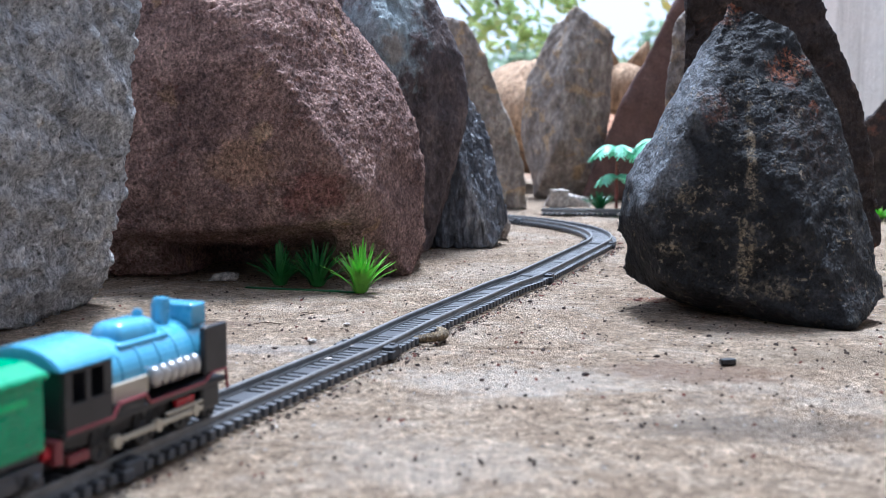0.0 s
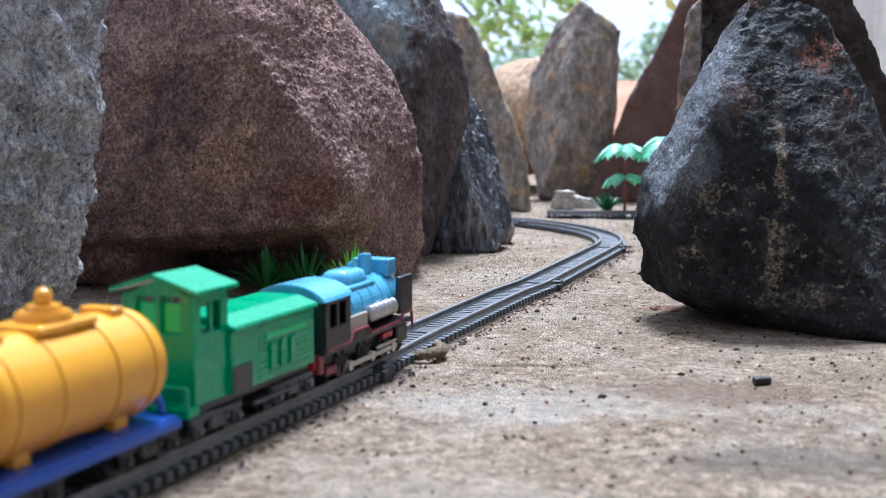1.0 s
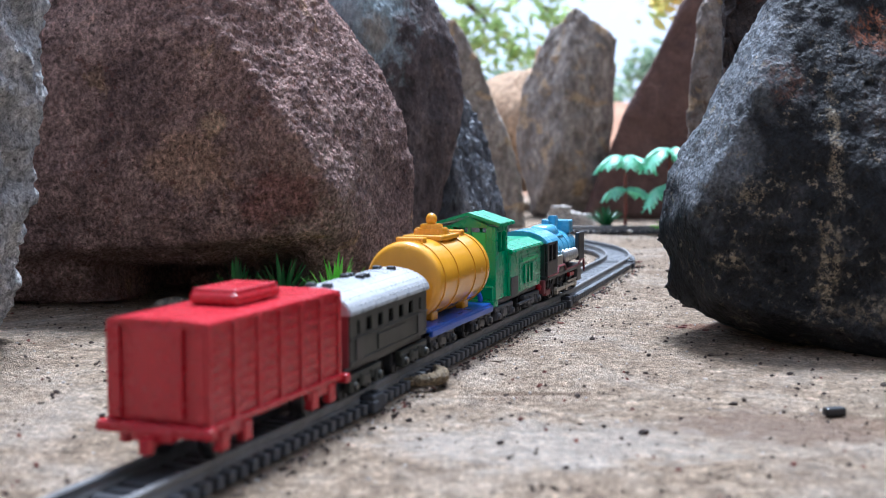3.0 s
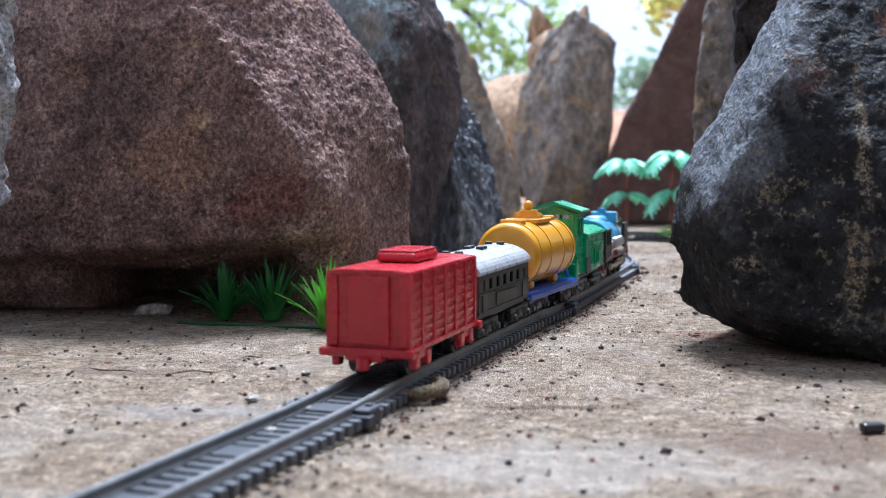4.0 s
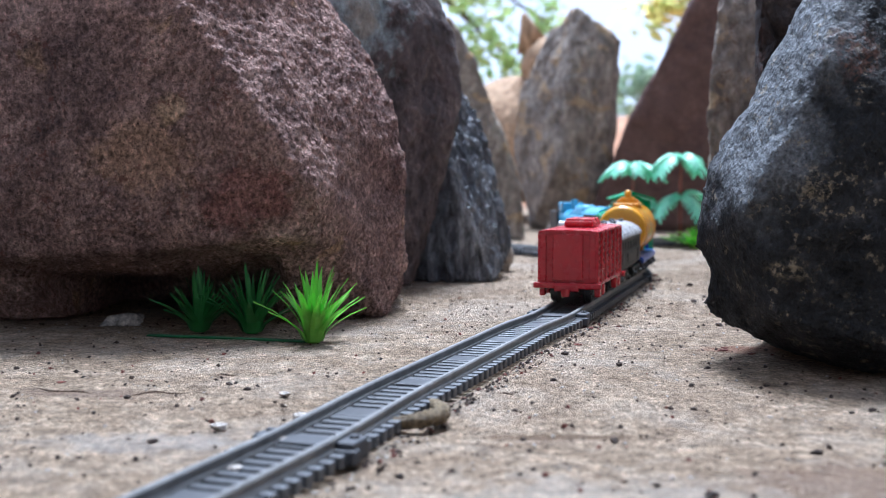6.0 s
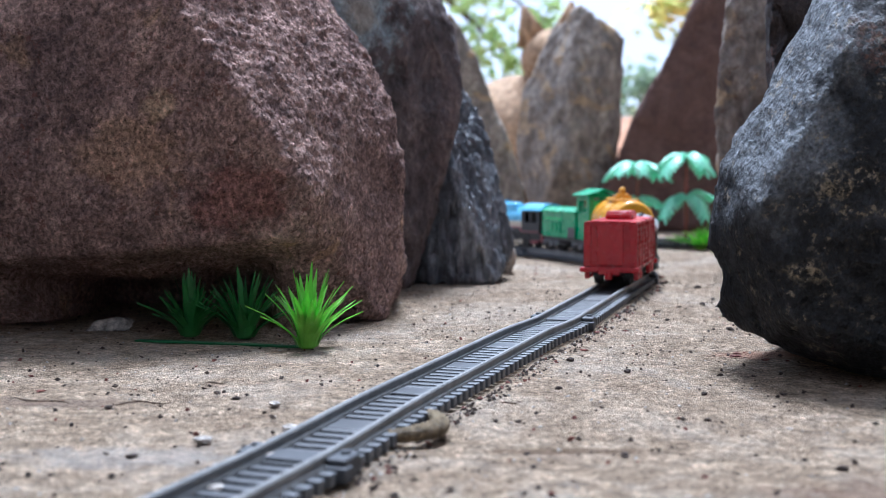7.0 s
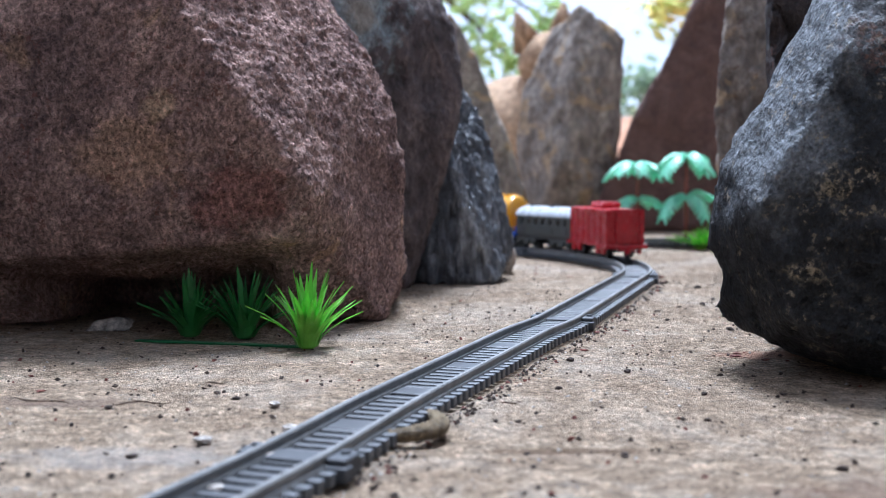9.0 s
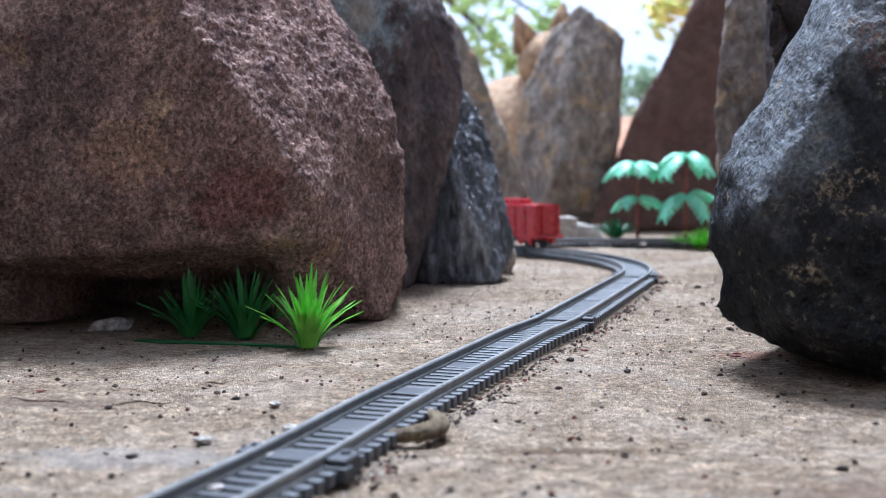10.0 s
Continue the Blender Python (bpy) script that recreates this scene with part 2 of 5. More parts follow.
def wall_material():
    n = Nodes("stained_concrete_wall", 0.9, 0, 0.2)
    s = n.noise(3.5, 6, 0.65, n.stretch(3, 3, 0.25))
    c = n.ramp(s, (0.3, (0.36, 0.34, 0.30)), (0.5, (0.62, 0.59, 0.53)), (0.75, (0.72, 0.69, 0.63)))
    c = n.mix(0.4, c, n.ramp(n.noise(40, 5, 0.6), (0.3, 0.7), (0.7, 1.1)), "MULTIPLY")
    return n.done(c, n.bump(n.noise(90, 5, 0.6), 0.5, 0.004))


def leaf_material(name, low, high, glow=0.25, rough=0.5):
    n = Nodes(name, rough)
    c = n.mix(n.island(), low, high)
    c = n.mix(0.5, c, n.ramp(n.noise(220, 3), (0.3, 0.7), (0.7, 1.2)), "MULTIPLY")
    t = n.t
    tl = t.nodes.new("ShaderNodeBsdfTranslucent")
    t.links.new(c, tl.inputs[0])
    mixer = t.nodes.new("ShaderNodeMixShader")
    mixer.inputs[0].default_value = glow
    t.links.new(n.b.outputs[0], mixer.inputs[1])
    t.links.new(tl.outputs[0], mixer.inputs[2])
    t.links.new(mixer.outputs[0], t.nodes["Material Output"].inputs[0])
    return n.done(c)


M_GROUND = ground_material()
M_WALL = wall_material()
M_PLASTER = stone("grey_plaster", (0.16, 0.15, 0.14), (0.22, 0.21, 0.20), (0.27, 0.26, 0.25), grain=60, pits=0.0)
M_GRASS = leaf_material("bright_plastic_grass", (0.14, 0.46, 0.04), (0.44, 0.78, 0.12), 0.4, 0.35)
# darker copy of the grass, with the boulder's shade in its colour
M_GRASS_SHADE = leaf_material("shaded_plastic_grass", (0.03, 0.17, 0.04), (0.09, 0.32, 0.07), 0.25, 0.4)
M_GRASS_B = leaf_material("deep_green_plastic_grass", (0.012, 0.09, 0.035), (0.03, 0.16, 0.05), 0.2, 0.4)
M_FROND = leaf_material("mint_plastic_frond", (0.20, 0.58, 0.37), (0.38, 0.78, 0.56), 0.3, 0.4)
M_LEAF = leaf_material("tree_leaf", (0.26, 0.40, 0.13), (0.58, 0.72, 0.32), 0.75)
M_LEAF_Y = leaf_material("yellowing_leaf", (0.36, 0.46, 0.14), (0.8, 0.66, 0.26), 0.75)
M_HEDGE = leaf_material("far_hedge", (0.22, 0.32, 0.20), (0.36, 0.46, 0.32), 0.4)
M_BARK = stone("bark", (0.06, 0.045, 0.03), (0.12, 0.09, 0.06), (0.2, 0.16, 0.11), grain=120, pits=0.3, stretch=(1, 1, 0.2))
M_TRUNK = plastic("red_brown_plastic", (0.22, 0.055, 0.035), 0.4)
M_RAIL = plastic("grey_rail_plastic", (0.15, 0.148, 0.145), 0.48, 0.0, 0.3)
M_SLEEPER = plastic("dark_sleeper_plastic", (0.062, 0.064, 0.069), 0.42, 0.0, 0.35)
M_BED = plastic("grey_bed_plastic", (0.035, 0.037, 0.043), 0.6, 0.0, 0.3)
M_LBLACK = plastic("black_plastic", (0.014, 0.014, 0.016), 0.36, 0.0, 0.3)
M_LBLUE = plastic("sky_blue_plastic", (0.10, 0.33, 0.50), 0.25, 0.0, 0.06, 0.0, 0.3)
M_LRED = plastic("signal_red_plastic", (0.37, 0.012, 0.020), 0.26)
M_MAROON = plastic("maroon_paint", (0.16, 0.03, 0.035), 0.4)
M_SILVER = plastic("silver_paint", (0.42, 0.41, 0.40), 0.3, 0.75)
M_CREAM = plastic("cream_metal", (0.42, 0.38, 0.30), 0.4, 0.3)
M_GREEN = plastic("green_plastic", (0.0, 0.26, 0.105), 0.28, 0.0, 0.08, 0.0, 0.2)
M_PANE = plastic("light_green_plastic", (0.03, 0.50, 0.16), 0.2)
M_DGREY = plastic("dark_grey_plastic", (0.045, 0.045, 0.05), 0.45)
M_YELLOW = plastic("yellow_plastic", (0.62, 0.29, 0.010), 0.22, 0.0, 0.07, 0.0, 0.3)
M_BLUE = plastic("deep_blue_plastic", (0.02, 0.075, 0.36), 0.3)
M_COACH = plastic("gunmetal_plastic", (0.022, 0.024, 0.019), 0.45, 0.1, 0.25)
M_ROOF = plastic("silver_roof_plastic", (0.43, 0.44, 0.45), 0.28, 0.3)
M_WINDOW = plastic("dark_pane", (0.006, 0.006, 0.008), 0.15)
M_WHEEL = plastic("worn_black_wheel", (0.02, 0.02, 0.022), 0.4)
M_POD = stone("ribbed_brown_pod", (0.15, 0.11, 0.06), (0.27, 0.20, 0.115), (0.40, 0.32, 0.20), grain=600, pits=0.1, rough=0.55)
M_CHIP = stone("dark_grit", (0.035, 0.025, 0.02), (0.075, 0.05, 0.038), (0.14, 0.10, 0.07), grain=700, pits=0.2)
M_FLAKE = stone("red_flake", (0.10, 0.03, 0.025), (0.2, 0.07, 0.05), (0.3, 0.13, 0.09), grain=700, pits=0.1)
M_TWIG = stone("dry_twig", (0.12, 0.08, 0.055), (0.2, 0.14, 0.1), (0.3, 0.22, 0.16), grain=700, pits=0.1)
M_FUR = stone("ginger_fur", (0.24, 0.15, 0.09), (0.38, 0.25, 0.15), (0.52, 0.37, 0.24), grain=160, pits=0.1, rough=0.95, stretch=(1, 1, 0.3))


# ---- building helpers ----
def mesh_of(bm, material, smooth=False):
    me = bpy.data.meshes.new("mesh")
    bmesh.ops.recalc_face_normals(bm, faces=bm.faces)
    bm.to_mesh(me)
    bm.free()
    me.materials.append(material)
    if smooth:
        me.polygons.foreach_set("use_smooth", [True] * len(me.polygons))
    return me


def part(name, bm, material, parent, label="", smooth=False, at=None):
    ob = new(name, mesh_of(bm, material, smooth) if isinstance(bm, bmesh.types.BMesh) else bm)
    ob.parent = parent
    if at is not None:
        ob.matrix_basis = at
    return tagged(ob, label) if label else ob


def box(x0, x1, y0, y1, z0, z1, bevel=0.0, bm=None, taper=1.0):
    one = bmesh.new()
    r = bmesh.ops.create_cube(one, size=1.0)
    for v in r["verts"]:
        k = taper if v.co.z > 0 else 1.0
        v.co = Vector(((x0 + x1) / 2 + v.co.x * (x1 - x0) * k, (y0 + y1) / 2 + v.co.y * (y1 - y0) * k, (z0 + z1) / 2 + v.co.z * (z1 - z0)))
    if bevel:
        bmesh.ops.bevel(one, geom=one.edges[:], offset=bevel, segments=2, affect="EDGES", profile=0.5)
    return join(one, bm)


def join(one, bm):
    if bm is None:
        return one
    me = bpy.data.meshes.new("tmp")
    one.to_mesh(me)
    one.free()
    bm.from_mesh(me)
    bpy.data.meshes.remove(me)
    return bm


def rod(p, q, r, r2=None, n=12, bm=None, bevel=0.0):
    """A cylinder or cone from p to q."""
    one = bmesh.new()
    p, q = Vector(p), Vector(q)
    bmesh.ops.create_cone(one, cap_ends=True, segments=n, radius1=r, radius2=r if r2 is None else r2, depth=(q - p).length)
    if bevel:
        bmesh.ops.bevel(one, geom=[e for e in one.edges if len(e.link_faces) == 2 and e.calc_face_angle(0) > 1.0], offset=bevel, segments=2,
                        affect="EDGES")
    m = Matrix.Translation((p + q) / 2) @ (q - p).to_track_quat("Z", "Y").to_matrix().to_4x4()
    bmesh.ops.transform(one, matrix=m, verts=one.verts)
    return join(one, bm)


def ball(c, rx, ry, rz, bm=None, u=20, v=12):
    one = bmesh.new()
    bmesh.ops.create_uvsphere(one, u_segments=u, v_segments=v, radius=1.0)
    bmesh.ops.transform(one, matrix=Matrix.Translation(c) @ Matrix.Diagonal((rx, ry, rz, 1)), verts=one.verts)
    return join(one, bm)


def profile(points, y0, y1, bm=None, bevel=0.0):
    """A prism along y with the section points (x, z)."""
    one = bmesh.new()
    a = [one.verts.new((x, y0, z)) for x, z in points]
    b = [one.verts.new((x, y1, z)) for x, z in points]
    one.faces.new(a)
    one.faces.new(b[::-1])
    for i in range(len(a)):
        j = (i + 1) % len(a)
        one.faces.new((a[i], b[i], b[j], a[j]))
    if bevel:
        bmesh.ops.recalc_face_normals(one, faces=one.faces)
        bmesh.ops.bevel(one, geom=[e for e in one.edges if e.calc_face_angle(0) > 0.5], offset=bevel, segments=2, affect="EDGES")
    return join(one, bm)


def tube(points, radii, n=10, bm=None, close=True):
    """A tube through points with a radius at each."""
    one = bmesh.new()
    rings = []
    for i, p in enumerate(points):
        d = (Vector(points[min(i + 1, len(points) - 1)]) - Vector(points[max(i - 1, 0)])).normalized()
        q = d.to_track_quat("Z", "Y")
        rings.append([one.verts.new(Vector(p) + q @ Vector((math.cos(k * math.tau / n) * radii[i], math.sin(k * math.tau / n) * radii[i], 0)))
                      for k in range(n)])
    for a, b in zip(rings, rings[1:]):
        for k in range(n):
            one.faces.new((a[k], a[(k + 1) % n], b[(k + 1) % n], b[k]))
    if close:
        one.faces.new(rings[0][::-1])
        one.faces.new(rings[-1])
    return join(one, bm)


def thing(name, label, category, group="", at=None, kind=""):
    ob = tagged(new(name), label, category, group, kind)
    ob.empty_display_size = 0.01
    if at is not None:
        ob.matrix_basis = at
    return ob


def rock(name, base, hulls, material, label, voxel=0.003, soft=4, relief=((40, 0.004), (160, 0.0015)), stretch=(1, 1, 1), ridged=0.0,
         seed=0.0, group="rocks round the track", k=1.0):
    """A stone: rough hulls (corners in metres from its base) merged, softened and roughened."""
    bm = bmesh.new()
    for corners in hulls:
        vs = [bm.verts.new(Vector(c) * k) for c in corners]
        r = bmesh.ops.convex_hull(bm, input=vs)
        loose = {g for g in r["geom_interior"] + r["geom_unused"] if isinstance(g, bmesh.types.BMVert)}
        bmesh.ops.delete(bm, geom=list(loose), context="VERTS")
    tmp = new("tmp", mesh_of(bm, material))
    mod = tmp.modifiers.new("r", "REMESH")
    mod.mode, mod.voxel_size = "VOXEL", voxel
    me = bpy.data.meshes.new_from_object(tmp.evaluated_get(bpy.context.evaluated_depsgraph_get()))
    old = tmp.data
    bpy.data.objects.remove(tmp)
    bpy.data.meshes.remove(old)
    n = len(me.vertices)
    co = np.empty(n * 3)
    me.vertices.foreach_get("co", co)
    co = co.reshape(n, 3)
    ed = np.empty(len(me.edges) * 2, dtype=np.int64)
    me.edges.foreach_get("vertices", ed)
    ed = ed.reshape(-1, 2)
    count = np.bincount(ed.ravel(), minlength=n)[:, None]
    for _ in range(soft):
        total = np.zeros_like(co)
        np.add.at(total, ed[:, 0], co[ed[:, 1]])
        np.add.at(total, ed[:, 1], co[ed[:, 0]])
        co = co * 0.4 + 0.6 * total / count
    me.vertices.foreach_set("co", co.ravel())
    me.update()
    no = np.empty(n * 3)
    me.vertices.foreach_get("normal", no)
    no = no.reshape(n, 3)
    st = Vector(stretch)
    shift = Vector((seed, seed * 1.7, seed * 0.3))
    for i in range(n):
        p = Vector(co[i]) * st + shift
        d = 0.0
        for scale, amount in relief:
            v = noise.fractal(p * scale, 0.9, 2.1, 3)
            if ridged:
                v = v * (1 - ridged) - ridged * (abs(v) * 2 - 0.5)
            d += amount * v
        co[i] += no[i] * d
    co[:, 2] = np.maximum(co[:, 2], 0.0)
    me.vertices.foreach_set("co", co.ravel())
    me.polygons.foreach_set("use_smooth", [True] * len(me.polygons))
    me.materials.clear()
    me.materials.append(material)
    me.update()
    ob = new(name, me)
    ob.location = (base[0] * k, base[1] * k, 0)
    return tagged(ob, label, "rock", group)


# ---- ground, walls, distance ----
def spread(near0, near1, step, far0, far1):
    a = list(np.arange(near0, near1 + step / 2, step))
    d, lo = step, [near0]
    while lo[-1] > far0:
        d *= 1.35
        lo.append(lo[-1] - d)
    d, hi = step, [near1]
    while hi[-1] < far1:
        d *= 1.35
        hi.append(hi[-1] + d)
    return lo[:0:-1] + a + hi[1:]


def ground_height(x, y):
    h = 0.0007 * noise.fractal(Vector((x * 30, y * 30, 0.0)), 0.9, 2.0, 3) + 0.0004 * noise.noise(Vector((x * 160, y * 160, 3.0)))
    if y > 2.4:
        h += min(0.30, (y - 2.4) * 0.11)
    return h


def build_ground():
    xs, ys = spread(-0.3, 0.35, 0.005, -70, 70), spread(-0.1, 0.95, 0.005, -70, 90)
    verts = [(x, y, ground_height(x, y)) for y in ys for x in xs]
    w = len(xs)
    faces = [(j * w + i, j * w + i + 1, (j + 1) * w + i + 1, (j + 1) * w + i) for j in range(len(ys) - 1) for i in range(w - 1)]
    me = bpy.data.meshes.new("ground")
    me.from_pydata(verts, [], faces)
    me.polygons.foreach_set("use_smooth", [True] * len(me.polygons))
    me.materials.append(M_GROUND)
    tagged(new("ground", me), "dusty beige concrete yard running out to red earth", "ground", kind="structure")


def build_walls():
    tagged(new("wall_east", mesh_of(box(0.64, 0.76, -0.97, 2.1, -0.02, 0.75, 0.006), M_WALL)), "pale stained concrete boundary wall", "wall",
           kind="structure")
    # unseen wall added behind the camera to keep sky light off front faces
    tagged(new("sky_block_south", mesh_of(box(-3.0, 0.64, -0.97, -0.85, -0.02, 3.4, 0.006), M_PLASTER)), "unseen plain grey plaster wall added behind the yard to block sky", "wall",
           kind="structure")


def leaf_cloud(centres, count, size, rng, bm):
    """Small folded leaves scattered in clumps."""
    for _ in range(count):
        c, r = centres[rng.randrange(len(centres))]
        p = Vector((rng.gauss(0, r), rng.gauss(0, r), rng.gauss(0, r * 0.8))) + Vector(c)
        q = Euler((rng.uniform(-1.2, 1.2), rng.uniform(-1.2, 1.2), rng.uniform(0, 6.3))).to_matrix()
        s = size * rng.uniform(0.6, 1.35)
        a = [bm.verts.new(p + q @ (Vector(v) * s)) for v in ((0, -1, 0), (0.42, -0.25, 0.12), (0.3, 0.5, 0.1), (0, 1.05, -0.05), (-0.3, 0.5, 0.1),
                                                            (-0.42, -0.25, 0.12), (0, 0.1, 0.0))]
        for i, j in ((0, 1), (1, 2), (2, 3), (3, 4), (4, 5), (5, 0)):
            bm.faces.new((a[i], a[j], a[6]))


def tree(name, label, base, height, clumps, count, size, material, seed, thick=0.06):
    rng = random.Random(seed)
    t = thing(name, label, "tree", "trees behind the yard", Matrix.Translation(base))
    bm = bmesh.new()
    pts = [(0, 0, 0), (0.03, 0.02, height * 0.3), (-0.03, 0.05, height * 0.6), (0.02, 0.0, height)]
    tube(pts, [thick, thick * 0.8, thick * 0.6, thick * 0.35], 9, bm)
    for c, r in clumps:
        s = Vector((0.0, 0.03, min(height, max(c[2] - 0.1, height * 0.45))))
        m = (s + Vector(c)) / 2 + Vector((0, 0, 0.12))
        tube([s, m, Vector(c)], [thick * 0.3, thick * 0.18, thick * 0.05], 6, bm)
    part("trunk", bm, M_BARK, t, smooth=True)
    bm = bmesh.new()
    leaf_cloud(clumps, count, size, rng, bm)
    part("crown", bm, material, t)
    return t


def build_distance():
    rng = random.Random(5)
    tree("tree", "broadleaf tree with hanging light green twigs", (-0.55, 3.3, 0.09), 1.6,
         [((0.36, -0.3, 0.48), 0.06), ((0.56, -0.2, 0.52), 0.06), ((0.62, -0.3, 0.44), 0.05), ((0.70, -0.3, 0.50), 0.05), ((0.65, -0.3, 0.34), 0.05),
          ((0.60, -0.3, 0.27), 0.045), ((0.74, -0.3, 0.25), 0.035), ((0.80, -0.2, 0.50), 0.05), ((0.84, -0.2, 0.36), 0.03), ((0.66, -0.2, 0.64), 0.1),
          ((0.5, 0, 0.8), 0.15), ((0.2, 0.1, 1.3), 0.3)], 1000, 0.020, M_LEAF, 11)
    tree("tree", "small garden tree with yellowing leaves", (1.20, 3.4, 0.10), 1.1,
         [((-0.56, 0, 0.43), 0.05), ((-0.44, 0, 0.48), 0.06), ((-0.38, 0, 0.36), 0.05), ((-0.42, 0.0, 0.62), 0.10), ((-0.3, 0.1, 0.75), 0.12),
          ((0.0, 0, 1.1), 0.2)], 420, 0.028, M_LEAF_Y, 12, 0.03)
    t = thing("hedge", "hazy green hedge and shrubs along the far field", "hedge", kind="stuff", at=Matrix.Translation((3, 22, 0.3)))
    bm = bmesh.new()
    leaf_cloud([((x * 0.9, rng.uniform(-0.5, 0.5), rng.uniform(0.1, 1.3)), rng.uniform(0.25, 0.45)) for x in range(-18, 22)], 7000, 0.16, rng, bm)
    part("crown", bm, M_HEDGE, t)


# ---- rocks ----
def build_rocks():
    rock("boulder", (-0.11, 0.47, 0), [
        [(-0.13, -0.022, 0.025), (-0.13, -0.040, 0.078), (-0.13, -0.038, 0.12), (-0.012, -0.046, 0.128), (0.012, -0.045, 0.126), (0.030, -0.045, 0.100), (0.046, -0.044, 0.077),
         (0.061, -0.037, 0.058), (0.057, -0.034, 0.038), (0.030, -0.040, 0.036), (-0.06, -0.024, 0.19), (-0.02, -0.015, 0.19), (0.02, 0.0, 0.19), (0.048, 0.02, 0.150),
         (0.078, 0.04, 0.116), (0.088, 0.045, 0.086), (0.092, 0.05, 0.025), (0.06, 0.19, 0.13), (-0.12, 0.19, 0.15),
         (-0.06, 0.06, 0.225), (0.0, 0.10, 0.215), (-0.15, 0.1, 0.1), (-0.1, 0.04, 0.018), (0.05, 0.02, 0.018), (0.0, 0.17, 0.03)],
        [(0.042, 0.0, 0.0), (0.084, 0.022, 0.0), (0.093, 0.05, 0.02), (0.091, 0.045, 0.075), (0.054, -0.035, 0.055), (0.044, -0.02, 0.03),
         (0.086, 0.12, 0.0), (0.02, 0.12, 0.0), (0.02, 0.05, 0.03)],
        [(-0.16, 0.0, 0.0), (-0.052, 0.006, 0.0), (-0.062, -0.008, 0.018), (-0.09, -0.018, 0.04), (-0.15, -0.025, 0.06), (-0.05, 0.1, 0.0), (-0.16, 0.1, 0.0), (-0.05, 0.09, 0.05)],
        [(-0.10, 0.095, 0.0), (0.07, 0.08, 0.0), (-0.10, 0.09, 0.05), (0.07, 0.08, 0.05), (0.05, 0.16, 0.0), (-0.1, 0.16, 0.0), (0.0, 0.15, 0.06)],
    ], M_BROWN, "large rounded brown boulder with a pitted face, hollow underneath", 0.0018, 3, ((14, 0.0035), (60, 0.0010), (240, 0.0008), (420, 0.0012)), seed=1.0, k=1.018)
    rock("boulder", (-0.219, 0.295, 0), [
        [(0.030, 0.085, 0.0), (0.05, 0.075, 0.05), (0.060, 0.07, 0.10), (0.064, 0.07, 0.16), (0.05, 0.08, 0.24), (0.02, 0.0, 0.0), (0.022, -0.06, 0.10),
         (0.018, -0.06, 0.24), (-0.01, -0.09, 0.0), (-0.12, -0.14, 0.0), (-0.12, -0.14, 0.24), (-0.2, 0.05, 0.0), (-0.2, 0.05, 0.25), (-0.06, 0.12, 0.0),
         (-0.05, 0.12, 0.25), (0.035, 0.02, 0.17), (0.032, 0.02, 0.06)]],
         M_GREY, "rough grey granite boulder beside the track", 0.0020, 4, ((26, 0.004), (75, 0.004), (180, 0.0020), (330, 0.0010)), seed=2.0)
    rock("boulder", (0.135, 0.375, 0), [
        [(0.006, -0.005, 0.160), (0.021, -0.008, 0.153), (0.037, -0.008, 0.142), (0.058, -0.014, 0.104), (0.073, -0.022, 0.050), (0.080, -0.030, 0.012),
         (0.056, -0.063, 0.0), (0.004, -0.022, 0.0), (-0.029, 0.003, 0.010), (-0.046, 0.014, 0.040), (-0.041, 0.014, 0.067), (-0.033, 0.014, 0.084),
         (-0.022, 0.005, 0.099), (-0.013, -0.005, 0.115), (-0.017, -0.032, 0.100), (-0.031, -0.030, 0.074), (-0.038, -0.026, 0.056),
         (-0.028, -0.028, 0.020), (0.03, -0.050, 0.06), (0.06, 0.05, 0.02), (0.0, 0.065, 0.0), (0.045, 0.04, 0.1), (-0.02, 0.05, 0.06)],
        [(-0.045, 0.012, 0.020), (-0.042, 0.010, 0.029), (-0.033, -0.012, 0.031), (-0.03, -0.004, 0.011), (-0.042, 0.01, 0.015), (0.0, 0.03, 0.004),
         (0.0, 0.03, 0.04)]],
        M_BLACK, "black pyramid-shaped stone with rusty and tan stains", 0.0020, 1, ((30, 0.0028), (75, 0.0009), (200, 0.0007), (420, 0.0007)), ridged=0.2, seed=3.0)
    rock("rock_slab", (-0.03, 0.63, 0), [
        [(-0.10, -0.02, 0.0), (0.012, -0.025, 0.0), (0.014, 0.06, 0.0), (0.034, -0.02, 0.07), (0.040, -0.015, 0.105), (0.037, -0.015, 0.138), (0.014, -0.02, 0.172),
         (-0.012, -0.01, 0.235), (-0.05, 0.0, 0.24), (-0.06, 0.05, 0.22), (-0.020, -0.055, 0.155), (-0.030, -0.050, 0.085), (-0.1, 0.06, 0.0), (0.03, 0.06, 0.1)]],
        M_TALL, "tall dark slab of brown slate, its lit upper left painted blue-grey", 0.0025, 1, ((24, 0.004), (80, 0.0032), (240, 0.0014)), (1.2, 1.2, 0.4), 0.5, 4.0, k=1.05)
    rock("rock_wedge", (0.01, 0.66, 0), [
        [(-0.030, -0.035, 0.0), (0.018, -0.034, 0.0), (0.024, -0.020, 0.010), (0.030, 0.0, 0.018), (0.024, 0.0, 0.050), (0.012, 0.0, 0.089), (-0.003, 0.0, 0.122),
         (-0.022, -0.034, 0.028), (-0.006, -0.036, 0.066), (-0.03, 0.03, 0.0), (0.02, 0.03, 0.0), (-0.01, 0.03, 0.1)]],
        M_SLATE, "leaning wedge of layered blue-grey slate", 0.0014, 1, ((45, 0.0045), (140, 0.0030)), (1.8, 1.8, 0.25), 0.7, 5.0, k=1.056)
